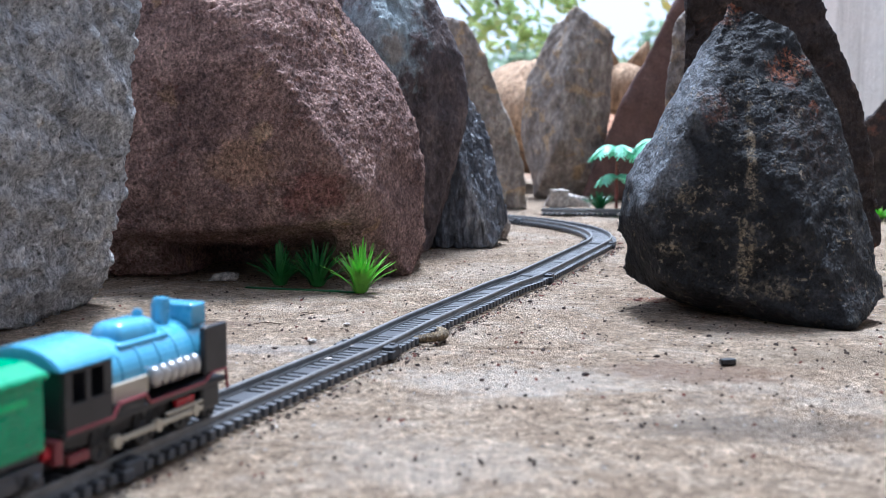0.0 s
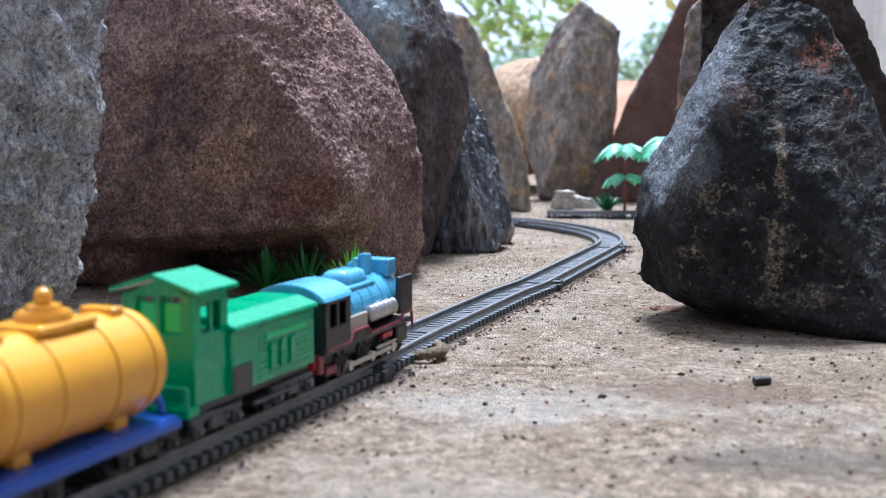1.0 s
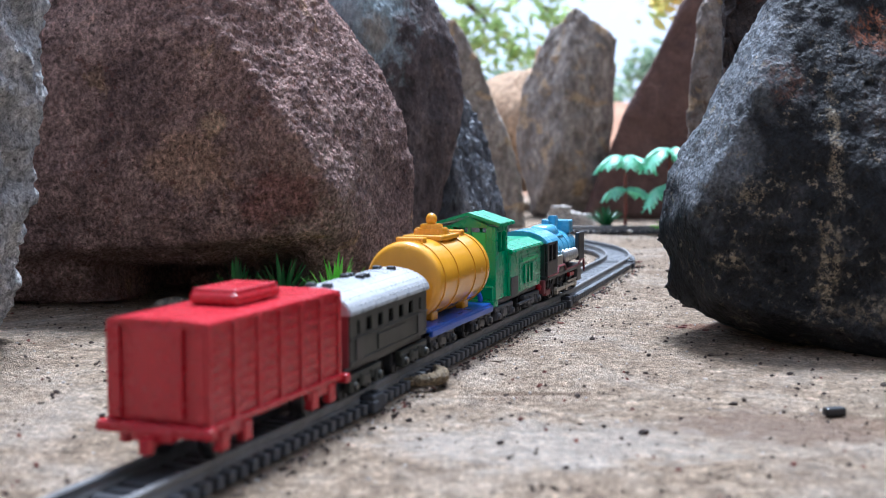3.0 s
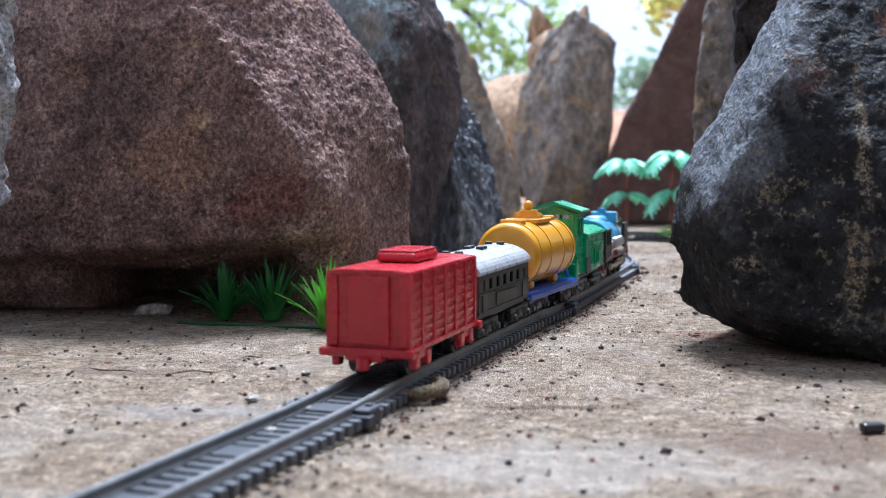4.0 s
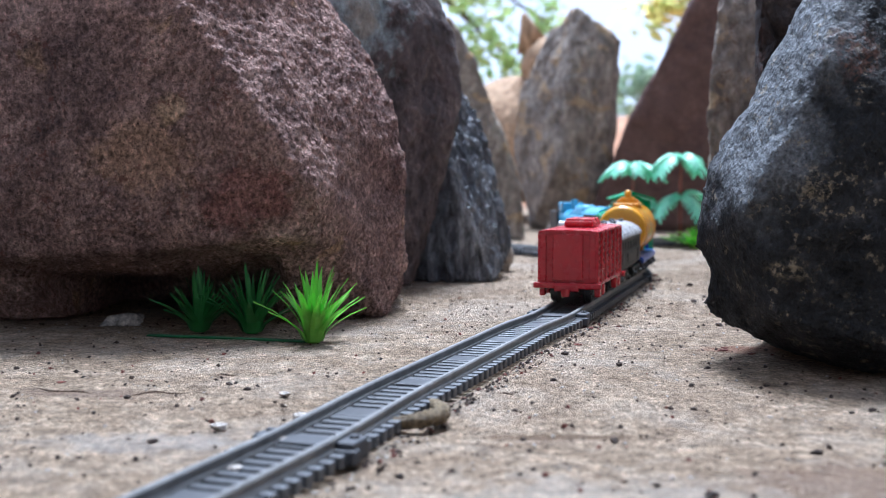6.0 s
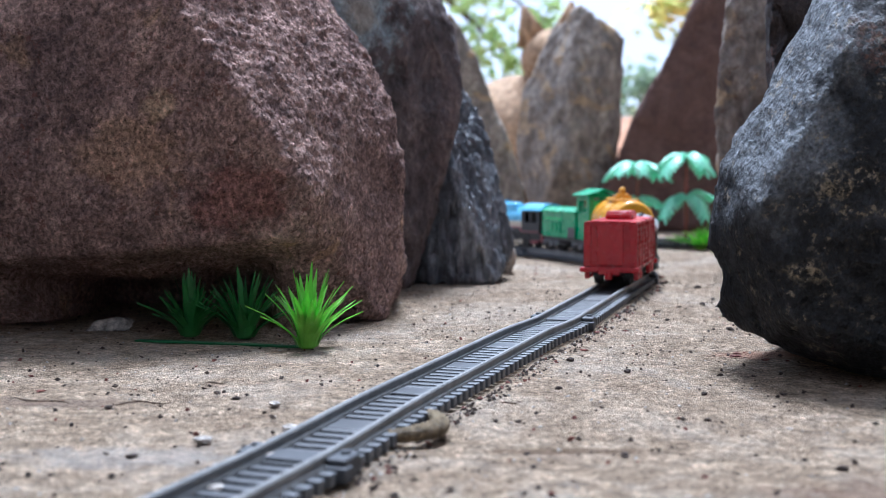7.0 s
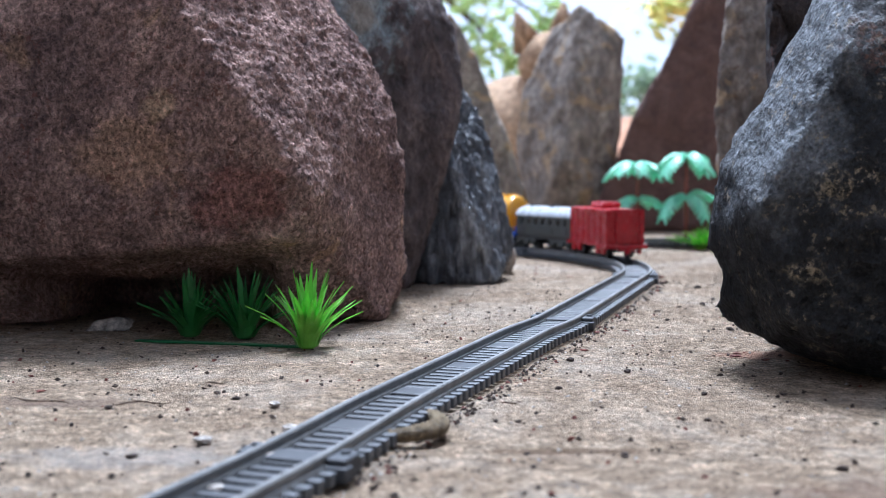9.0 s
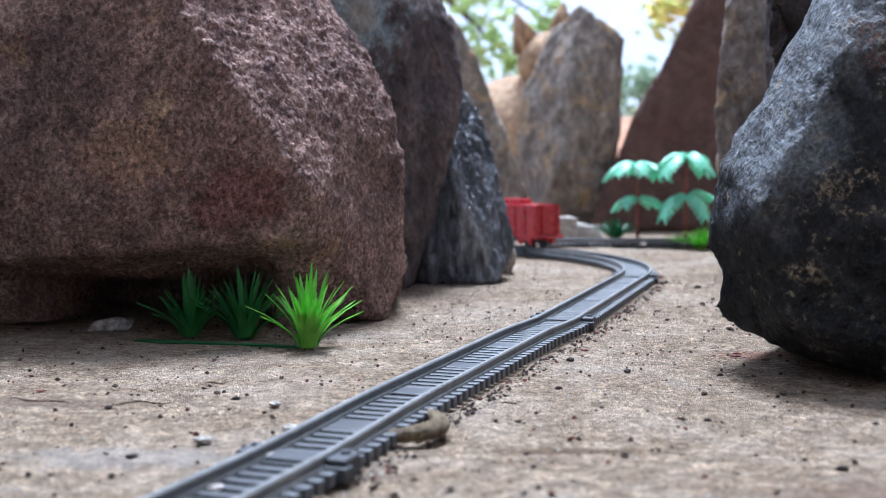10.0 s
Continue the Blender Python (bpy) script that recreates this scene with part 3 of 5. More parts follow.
    rock("rock", (0.02, 0.98, 0), [
        [(-0.06, -0.02, 0.0), (0.05, -0.03, 0.0), (0.046, -0.03, 0.05), (0.025, -0.03, 0.106), (0.011, -0.03, 0.15), (-0.012, -0.03, 0.185), (-0.06, 0.0, 0.2),
         (-0.06, 0.05, 0.0), (0.05, 0.05, 0.0), (-0.02, 0.05, 0.17)]],
        M_TAN, "tan-grey slanting rock behind the slate", 0.004, 3, ((24, 0.005), (100, 0.002)), (1, 1, 0.5), 0.2, 6.0, k=1.125)
    rock("rock", (0.125, 1.12, 0), [
        [(-0.04, -0.02, 0.0), (0.04, -0.02, 0.0), (-0.055, 0.005, 0.084), (-0.047, 0.005, 0.138), (-0.018, 0.0, 0.196), (0.005, -0.02, 0.214), (0.022, -0.02, 0.200),
         (0.047, -0.02, 0.186), (0.041, -0.02, 0.09), (-0.012, -0.055, 0.07), (-0.006, -0.045, 0.14), (-0.03, 0.04, 0.0), (0.04, 0.04, 0.0), (0.0, 0.03, 0.19)]],
        M_TAN, "upright pointed tan-grey stone with a notched tip", 0.0035, 1, ((24, 0.005), (90, 0.003)), (1, 1, 0.6), 0.5, 7.0, k=1.14)
    rock("rock_slab", (0.25, 1.10, 0), [
        [(-0.112, -0.02, 0.0), (-0.093, -0.02, 0.058), (-0.080, -0.02, 0.092), (-0.058, -0.02, 0.125), (-0.036, -0.02, 0.176), (-0.006, -0.02, 0.234),
         (0.042, -0.02, 0.229), (0.08, -0.02, 0.1), (0.08, -0.02, 0.0), (-0.11, 0.03, 0.0), (-0.03, 0.03, 0.17), (0.08, 0.03, 0.0), (0.04, 0.03, 0.22)]],
        M_RED, "flat red-brown stone slab standing on edge", 0.004, 2, ((20, 0.003), (110, 0.0012)), seed=8.0, k=1.13)
    rock("rock", (0.205, 0.73, 0), [
        [(-0.024, -0.02, 0.0), (-0.036, -0.02, 0.075), (-0.038, -0.02, 0.10), (-0.033, -0.02, 0.15), (-0.030, -0.02, 0.178), (-0.018, -0.02, 0.190), (0.010, -0.02, 0.192), (0.04, -0.02, 0.1),
         (0.04, -0.02, 0.0), (0.0, -0.035, 0.12), (-0.02, 0.03, 0.0), (0.04, 0.03, 0.0), (-0.02, 0.02, 0.18), (0.03, 0.02, 0.15)]],
        M_TAN, "tall brown-grey stone leaning among the slabs", 0.0025, 1, ((30, 0.005), (100, 0.003)), (1, 1, 0.6), 0.5, 9.0)
    rock("rock_slab", (0.21, 0.54, 0), [
        [(-0.060, -0.02, 0.0), (-0.064, -0.02, 0.12), (-0.066, -0.02, 0.21), (0.006, -0.02, 0.21), (0.016, -0.02, 0.176), (0.022, -0.02, 0.150), (0.031, -0.02, 0.130), (0.050, -0.02, 0.108),
         (0.059, -0.02, 0.070), (0.066, -0.02, 0.022), (0.060, -0.015, 0.010), (0.040, -0.01, 0.0), (-0.03, 0.05, 0.0), (0.03, 0.05, 0.0), (-0.05, 0.04, 0.20), (-0.01, 0.04, 0.19), (0.04, 0.04, 0.09)],
        ], M_DARK, "broad dark brown slab with reddish spots", 0.0022, 1, ((26, 0.005), (80, 0.003), (260, 0.0012)), ridged=0.4, seed=10.0)
    rock("boulder", (0.50, 1.02, 0), [
        [(-0.062, -0.03, 0.0), (-0.076, -0.03, 0.05), (-0.080, -0.03, 0.10), (-0.055, -0.03, 0.128), (-0.01, -0.03, 0.13), (0.05, -0.03, 0.08), (0.05, -0.03, 0.0),
         (-0.05, 0.06, 0.0), (0.05, 0.06, 0.0), (0.0, 0.05, 0.12)]],
        M_DARK, "dark rounded boulder near the concrete wall", 0.004, 4, ((24, 0.005), (100, 0.002)), seed=11.0)


# ---- track ----
JOINT = Vector((-0.0346, 0.2343))
HEADS = (20.5, 19.5, 17.9)            # headings of the straight pieces, degrees right of +y
LENGTHS = (0.2423, 0.2014)
RADIUS = 0.24
RAIL_TOP = 0.0066


def along(s):
    """Place and heading (radians, right of +y) on the centre line, s metres past the first joint."""
    def step(p, h, d):
        return p + Vector((math.sin(h), math.cos(h))) * d
    h0, h1, h2 = (radians(a) for a in HEADS)
    if s < 0:
        return step(JOINT, h0, s), h0
    if s < LENGTHS[0]:
        u = min(max((s - LENGTHS[0] + 0.045) / 0.045, 0.0), 1.0)     # the piece eases over to its next joint
        v = min(s / 0.08, 1.0)
        side = -0.0024 * (1 - u * u * (3 - 2 * u)) * v * v * (3 - 2 * v)
        return step(JOINT, h1, s) + Vector((math.cos(h1), -math.sin(h1))) * side, h1
    b = step(JOINT, h1, LENGTHS[0])
    s -= LENGTHS[0]
    if s < LENGTHS[1]:
        return step(b, h2, s), h2
    c = step(b, h2, LENGTHS[1])
    s -= LENGTHS[1]
    a = s / RADIUS
    turn = h2 + radians(90)
    centre = c + Vector((-math.cos(h2), math.sin(h2))) * RADIUS
    k = min(a, turn)
    p = centre + Vector((math.cos(h2 - k), -math.sin(h2 - k))) * RADIUS
    h = h2 - k
    if a > turn:
        p = step(p, h, s - turn * RADIUS)
    return p, h


GAUGE, SLEEPER_LONG, SLEEPER_STEP = 0.0157, 0.0240, 0.0052


def rail_mesh(s0, s1, side, origin, place):
    """One rail: a flat foot, a web and a rounded head, swept along the line."""
    section = [(-0.0011, 0.0030), (0.0011, 0.0030), (0.0010, 0.0040), (0.0004, 0.0043), (0.0004, 0.0052), (0.0008, 0.0055), (0.0008, 0.0062), (0.0005, 0.0066),
               (-0.0005, 0.0066), (-0.0008, 0.0062), (-0.0008, 0.0055), (-0.0004, 0.0052), (-0.0004, 0.0043), (-0.0010, 0.0040)]
    bm = bmesh.new()
    rings, n = [], max(2, int((s1 - s0) / 0.006))
    for i in range(n + 1):
        p, h = place(s0 + (s1 - s0) * i / n)
        r = Vector((math.cos(h), -math.sin(h)))
        c = p + r * side * GAUGE / 2 - origin
        rings.append([bm.verts.new((c.x + r.x * u, c.y + r.y * u, v)) for u, v in section])
    for a, b in zip(rings, rings[1:]):
        for k in range(len(section)):
            j = (k + 1) % len(section)
            bm.faces.new((a[k], a[j], b[j], b[k]))
    bm.faces.new(rings[0])
    bm.faces.new(rings[-1][::-1])
    return bm


SLEEPER = TIE = None


def track_section(s0, s1, label, place):
    global SLEEPER, TIE
    if SLEEPER is None:
        TIE = mesh_of(box(-0.0064, 0.0064, -0.0045, 0.0045, 0.0014, 0.0037, 0.0003), M_SLEEPER)
        SLEEPER = mesh_of(box(-SLEEPER_LONG / 2, SLEEPER_LONG / 2, -0.0015, 0.0015, 0.0004, 0.0035, 0.0004), M_SLEEPER)
    o, _ = place((s0 + s1) / 2)
    t = thing("track_section", label, "toy track", "toy railway track", Matrix.Translation((o.x, o.y, 0.0006)))
    for side in (-1, 1):
        part("rail", rail_mesh(s0, s1, side, o, place), M_RAIL, t)
    n = int((s1 - s0) / SLEEPER_STEP)
    for i in range(n):
        p, h = place(s0 + (i + 0.5) * (s1 - s0) / n)
        part("sleeper", SLEEPER, None, t, at=pose(p.x - o.x, p.y - o.y, 0, 0, 0, -math.degrees(h)))
    bm = bmesh.new()
    m = max(2, int((s1 - s0) / 0.012))
    rows = []
    for i in range(m + 1):
        p, h = place(s0 + (s1 - s0) * i / m)
        r = Vector((math.cos(h), -math.sin(h)))
        rows.append([bm.verts.new((p.x - o.x + r.x * u, p.y - o.y + r.y * u, z)) for u, z in ((-0.0068, 0.0002), (-0.0068, 0.0013), (0.0068, 0.0013), (0.0068, 0.0002))])
    for a, b in zip(rows, rows[1:]):
        for k in range(4):
            bm.faces.new((a[k], a[(k + 1) % 4], b[(k + 1) % 4], b[k]))
    part("bed", bm, M_BED, t)
    for d in np.arange(0.045, s1 - s0 - 0.01, 0.045):
        p, h = place(s0 + d)
        part("tie_plate", TIE, None, t, at=pose(p.x - o.x, p.y - o.y, 0, 0, 0, -math.degrees(h)))
    # tie plate, joint clips at the start of the piece
    p, h = place(s0 + 0.010)
    rot = -math.degrees(h)
    part("tie_plate", box(-0.0066, 0.0066, -0.0028, 0.0052, 0.0020, 0.0043, 0.0004), M_BED, t, at=pose(p.x - o.x, p.y - o.y, 0, 0, 0, rot))
    for side in (-1, 1):
        c = p + Vector((math.cos(h), -math.sin(h))) * side * (GAUGE / 2 + 0.0028)
        bm = box(-0.0022, 0.0026, -0.0042, 0.0042, 0.0004, 0.0056, 0.0007)
        box(-0.0026, 0.0032, -0.0052, -0.0012, 0.0004, 0.0040, 0.0006, bm)
        rod((0.0003, 0.0012, 0.0054), (0.0003, 0.0012, 0.0062), 0.0012, None, 10, bm)
        part("joint_clip", bm, M_BED, t, at=pose(c.x - o.x, c.y - o.y, 0, 0, 0, rot))
    return t


def build_track():
    a, b = LENGTHS
    arc = RADIUS * (radians(HEADS[2]) + math.pi / 2)
    straight = "straight dark grey plastic toy track on the concrete"
    curve = "curved dark grey plastic toy track on the concrete"
    cuts = [(-0.692, -0.52, straight), (-0.52, -0.345, straight), (-0.345, -0.172, straight), (-0.172, 0.0, straight), (0.0, a, straight), (a, a + b, straight),
            (a + b, a + b + arc / 2, curve), (a + b + arc / 2, a + b + arc, curve), (a + b + arc, a + b + arc + 0.17, straight),
            (a + b + arc + 0.17, a + b + arc + 0.34, straight)]
    for s0, s1, label in cuts:
        track_section(s0, s1, label, along)
    # spare straight piece lying across behind the bend
    track_section(0.0, 0.21, "spare straight toy track lying behind the bend", lambda s: (Vector((0.30 - s, 0.975 + 0.08 * s)), radians(-86)))


# ---- train ----
def wheelset(parent, y, r, label=""):
    """An axle with two flanged wheels, turning about x."""
    bm = rod((-0.0072, 0, 0), (0.0072, 0, 0), 0.0009, None, 8)
    for side in (-1, 1):
        rod((side * 0.0066, 0, 0), (side * 0.0092, 0, 0), r, None, 20, bm, 0.0003)
        rod((side * 0.0058, 0, 0), (side * 0.0066, 0, 0), r * 1.16, None, 20, bm)
        rod((side * 0.0092, 0, 0), (side * 0.0097, 0, 0), r * 0.45, r * 0.3, 10, bm)
        for k in range(6):
            a = k * math.tau / 6
            rod((side * 0.0094, math.cos(a) * r * 0.3, math.sin(a) * r * 0.3), (side * 0.0094, math.cos(a) * r * 0.8, math.sin(a) * r * 0.8), 0.0004, None, 5, bm)
    ob = part("wheelset", bm, M_WHEEL, parent, label, at=Matrix.Translation((0, y, r)))
    WHEELS.append((ob, y, r))
    return ob


WHEELS, CARS, RODS = [], [], []


def bogie(parent, y, material, half=0.0095):
    """Side frames with axle boxes, and two axles."""
    bm = box(-0.006, 0.006, y - 0.004, y + 0.004, 0.0045, 0.009, 0.0006)
    for side in (-1, 1):
        x = side * 0.0112
        box(x - 0.001, x + 0.001, y - half - 0.003, y + half + 0.003, 0.0058, 0.0078, 0.0004, bm)
        box(x - 0.0013, x + 0.0013, y - 0.0035, y + 0.0035, 0.0030, 0.0062, 0.0005, bm)
        for d in (-1, 1):
            box(x - 0.0014, x + 0.0014, y + d * half - 0.0022, y + d * half + 0.0022, 0.0024, 0.0064, 0.0006, bm)
            rod((x + side * 0.0008, y + d * half, 0.0042), (x + side * 0.0024, y + d * half, 0.0042), 0.0015, 0.0012, 10, bm)
            rod((x + side * 0.001, y + d * half * 0.4, 0.0046), (x + side * 0.001, y + d * half * 0.4, 0.0068), 0.0010, None, 8, bm)
    part("bogie", bm, material, parent)
    for d in (-1, 1):
        wheelset(parent, y + d * half, 0.0042)


def coupling(parent, y, way, material):
    bm = box(-0.0015, 0.0015, min(y, y + way * 0.004), max(y, y + way * 0.004), 0.005, 0.0068, 0.0003)
    rod((0, y + way * 0.004, 0.0038), (0, y + way * 0.004, 0.0072), 0.0019, None, 10, bm)
    part("coupling", bm, material, parent)


def car(name, label, behind, length):
    """A vehicle whose middle runs behind the train's front by that much; y points ahead, z is 0 on the rail heads."""
    t = thing(name, label, "toy train", "toy train")
    CARS.append((t, behind, length))
    return t


def locomotive():
    t = car("locomotive", "black toy steam locomotive with sky-blue boiler and silver cylinders", 0.040, 0.08)
    k = 0.0125
    part("chassis", box(-0.0085, 0.0085, -0.036, 0.037, 0.0058, 0.0108, 0.0008), M_LBLACK, t)
    bm = box(-k, k, -0.037, 0.036, 0.0108, 0.0128, 0.0005)
    box(-k, k, -0.016, -0.004, 0.0125, 0.0150, 0.0005, bm)
    part("running_board", bm, M_LBLACK, t)
    for side in (-1, 1):
        x = side * (k + 0.0002)
        bm = bmesh.new()
        path = [(x, -0.036, 0.0125), (x, -0.018, 0.0125), (x, -0.0155, 0.0155), (x, -0.0045, 0.0155), (x, -0.002, 0.0128), (x, 0.024, 0.0128), (x, 0.028, 0.0150),
                (x, 0.0355, 0.0150), (x, 0.0365, 0.0085)]
        tube(path, [0.00055] * len(path), 6, bm)
        part("red_edge", bm, M_MAROON, t, "thin maroon edge line")
    # boiler: black lower shell, blue jacket with bands
    bm = rod((0, -0.018, 0.0205), (0, 0.036, 0.0205), 0.0092, None, 28)
    part("boiler_shell", bm, M_LBLACK, t, smooth=False)
    arc = [(math.cos(a) * 0.0098, 0.0205 + math.sin(a) * 0.0098) for a in np.linspace(-0.15, math.pi + 0.15, 22)]
    bm = profile(arc, -0.018, 0.0335, None, 0.0004)
    for y in (-0.0095, -0.001, 0.0075, 0.016, 0.0245):
        profile([(u * 1.025, 0.0205 + (v - 0.0205) * 1.025) for u, v in arc], y - 0.0006, y + 0.0006, bm)
    boiler = part("boiler_jacket", bm, M_LBLUE, t, "sky-blue boiler jacket with bands")
    bm = box(-0.0062, 0.0062, -0.006, 0.0135, 0.0275, 0.0340, 0.0022, None, 0.8)
    box(-0.0072, 0.0072, -0.0075, 0.015, 0.0275, 0.0292, 0.0008, bm)
    part("dome", bm, M_LBLUE, boiler, smooth=True)
    part("whistle", rod((0, 0.010, 0.033), (0, 0.010, 0.0358), 0.0018, 0.0015, 12, None, 0.0005), M_LBLUE, boiler)
    part("steam_dome", box(-0.0035, 0.0035, -0.0165, -0.012, 0.0285, 0.0322, 0.0012), M_LBLUE, boiler)
    part("chimney", rod((0, 0.0215, 0.029), (0, 0.0215, 0.0375), 0.0022, 0.0026, 16, None, 0.0004), M_LBLUE, boiler)
    part("smokebox_box", box(-0.0075, 0.0075, 0.0262, 0.0335, 0.0285, 0.0352, 0.0008), M_LBLUE, boiler)
    for side in (-1, 1):
        bm = box(side * 0.0118 - 0.0011, side * 0.0118 + 0.0011, 0.0245, 0.0365, 0.0150, 0.0290, 0.0006)
        part("smoke_deflector", bm, M_LBLACK, t)
        for i in range(6):
            part("air_cylinder", ball((side * 0.0112, 0.002 + i * 0.0038, 0.0188), 0.0022, 0.0019, 0.0030, None, 14, 10), M_SILVER, t, "silver air cylinder", True)
        bm = box(side * 0.0108 - 0.0014, side * 0.0108 + 0.0014, 0.0235, 0.033, 0.0042, 0.0112, 0.0009)
        part("steam_cylinder", bm, M_LBLACK, t)
        part("red_frame", box(side * 0.0105 - 0.0008, side * 0.0105 + 0.0008, 0.012, 0.021, 0.0078, 0.0100, 0.0003), M_LRED, t, "red frame plate")
        part("firebox_panel", box(side * 0.0102 - 0.0006, side * 0.0102 + 0.0006, -0.017, 0.0, 0.0150, 0.0200, 0.0004), M_CREAM, t, "pale panel below the boiler")
        bm = box(side * 0.0122 - 0.0006, side * 0.0122 + 0.0006, -0.018, 0.022, 0.0040, 0.0058, 0.0005)
        for y in (-0.018, 0.0, 0.018):
            rod((side * 0.0114, y, 0.0049), (side * 0.0130, y, 0.0049), 0.0018, None, 12, bm)
        box(side * 0.0122 - 0.0005, side * 0.0122 + 0.0005, 0.004, 0.022, 0.0064, 0.0074, 0.0003, bm)
        ob = part("side_rod", bm, M_CREAM, t, "cream metal side rod")
        RODS.append((ob, side))
    # cab
    bm = box(-0.0115, 0.0115, -0.0365, -0.0355, 0.0128, 0.0290, 0.0003)
    for side in (-1, 1):
        x0, x1 = sorted((side * 0.0118, side * 0.0128))
        box(x0, x1, -0.0365, -0.018, 0.0108, 0.0195, 0.0003, bm)
        box(x0, x1, -0.0365, -0.0335, 0.0195, 0.0285, 0.0003, bm)
        box(x0, x1, -0.0285, -0.0265, 0.0195, 0.0285, 0.0003, bm)
        box(x0, x1, -0.0215, -0.018, 0.0195, 0.0285, 0.0003, bm)
        box(x0, x1, -0.0365, -0.018, 0.0270, 0.0290, 0.0003, bm)
    box(-0.0115, 0.0115, -0.0190, -0.0180, 0.0128, 0.0290, 0.0003, bm)
    cab = part("cab", bm, M_LBLACK, t, "black cab with open side windows")
    arc = [(math.cos(a) * 0.0138, 0.0262 + math.sin(a) * 0.0075) for a in np.linspace(0.25, math.pi - 0.25, 14)]
    part("cab_roof", profile(arc, -0.0385, -0.0165, None, 0.0004), M_LBLUE, cab, "sky-blue cab roof")
    bm = box(-0.012, 0.012, -0.0395, -0.0365, 0.0050, 0.0112, 0.0006)
    part("buffer_beam", bm, M_MAROON, t)
    for side in (-1, 1):
        bm = rod((side * 0.0088, -0.0395, 0.0082), (side * 0.0088, -0.0425, 0.0082), 0.0019, 0.0023, 14, None, 0.0004)
        part("buffer", bm, M_LRED, t, "red round buffer")
        part("step", box(side * 0.0105 - 0.001, side * 0.0105 + 0.001, -0.034, -0.026, 0.0035, 0.0062, 0.0004), M_MAROON, t)
    for y in (-0.018, 0.0, 0.018):
        wheelset(t, y, 0.0056)
    wheelset(t, 0.0315, 0.0036)
    coupling(t, -0.0395, -1, M_LBLACK)


def caboose():
    t = car("caboose_wagon", "green plastic toy wagon with a raised gabled lookout cabin", 0.1175, 0.07)
    k = 0.0125
    part("underframe", box(-0.0105, 0.0105, -0.034, 0.034, 0.0078, 0.0102, 0.0006), M_DGREY, t)
    roof = [(0.0138, 0.0278), (0.0138, 0.0292), (0.0070, 0.0316), (-0.0070, 0.0316), (-0.0138, 0.0292), (-0.0138, 0.0278)]
    bm = box(-k, k, -0.014, 0.034, 0.0102, 0.0282, 0.0006)
    body = part("body", bm, M_GREEN, t)
    part("roof", profile(roof, -0.0145, 0.0348, None, 0.0004), M_GREEN, t)
    for side in (-1, 1):
        for i in range(9):
            z = 0.0115 + i * 0.0018
            part("side_board", box(side * k - 0.0002, side * k + 0.0002, 0.000, 0.0335, z, z + 0.0013, 0.00015), M_GREEN, body)
        for i, w in enumerate((0.0030, 0.0022, 0.0034)):
            x0, x1 = sorted((side * (k + 0.0002), side * (k + 0.0009)))
            part("raised_mark", box(x0, x1, 0.006 + i * 0.0058, 0.006 + i * 0.0058 + w, 0.0135, 0.0215, 0.0002), M_GREEN, body, "raised illegible moulded mark")
        part("lettering_bar", box(side * (k + 0.00035) - 0.00015, side * (k + 0.00035) + 0.00015, 0.004, 0.028, 0.0228, 0.0244, 0.0001), M_PANE, body, "faint illegible lettering line")
        part("dark_panel", box(side * (k + 0.00035) - 0.00025, side * (k + 0.00035) + 0.00025, -0.0138, -0.004, 0.0102, 0.0180, 0.0002), M_DGREY, body, "dark grey side panel")
        part("step_board", box(side * 0.0128 - 0.0009, side * 0.0128 + 0.0009, -0.004, 0.018, 0.0052, 0.0060, 0.0002), M_DGREY, t)
    cabin = part("cabin", box(-0.0112, 0.0112, -0.0300, -0.0135, 0.0102, 0.0295, 0.0004), M_GREEN, t, "square green cabin with windows")
    for x in (-0.0106, 0.0106):
        for y, w in ((-0.0283, 0.0017), (-0.0217, 0.0008), (-0.0152, 0.0017)):
            part("window_post", box(x - 0.0006, x + 0.0006, y - w, y + w, 0.0293, 0.0382, 0.0002), M_GREEN, cabin)
        part("lintel", box(x - 0.0006, x + 0.0006, -0.0300, -0.0135, 0.0375, 0.0400, 0.0003), M_GREEN, cabin)
    for y in (-0.0294, -0.0141):
        for x, w in ((-0.0085, 0.0015), (0.0, 0.0007), (0.0085, 0.0015)):
            part("window_post", box(x - w, x + w, y - 0.0006, y + 0.0006, 0.0293, 0.0402, 0.0002), M_GREEN, cabin)
        part("gable", profile([(-0.0100, 0.0395), (0.0100, 0.0395), (0, 0.0440)], y - 0.0006, y + 0.0006), M_GREEN, cabin)
    part("cabin_pane", box(-0.0100, 0.0100, -0.0286, -0.0278, 0.0295, 0.0375, 0.0001), M_PANE, cabin, "light green pane")
    bm = bmesh.new()
    for side in (-1, 1):
        profile([(0, 0.0444), (side * 0.0138, 0.0402), (side * 0.0138, 0.0415), (0, 0.0457)], -0.0325, -0.0115, bm, 0.0002)
    part("cabin_roof", bm, M_GREEN, cabin, "gabled green cabin roof")
    bm = box(-0.0122, 0.0122, -0.0350, -0.0295, 0.0080, 0.0108, 0.0005)
    for side in (-1, 1):
        rod((side * 0.0112, -0.034, 0.0105), (side * 0.0112, -0.034, 0.0160), 0.0008, None, 8, bm)
    rod((-0.0112, -0.034, 0.0160), (0.0112, -0.034, 0.0160), 0.0008, None, 8, bm)
    part("end_platform", bm, M_GREEN, t)
    bogie(t, -0.021, M_DGREY)
    bogie(t, 0.021, M_DGREY)
    coupling(t, -0.035, -1, M_DGREY)
    coupling(t, 0.034, 1, M_DGREY)


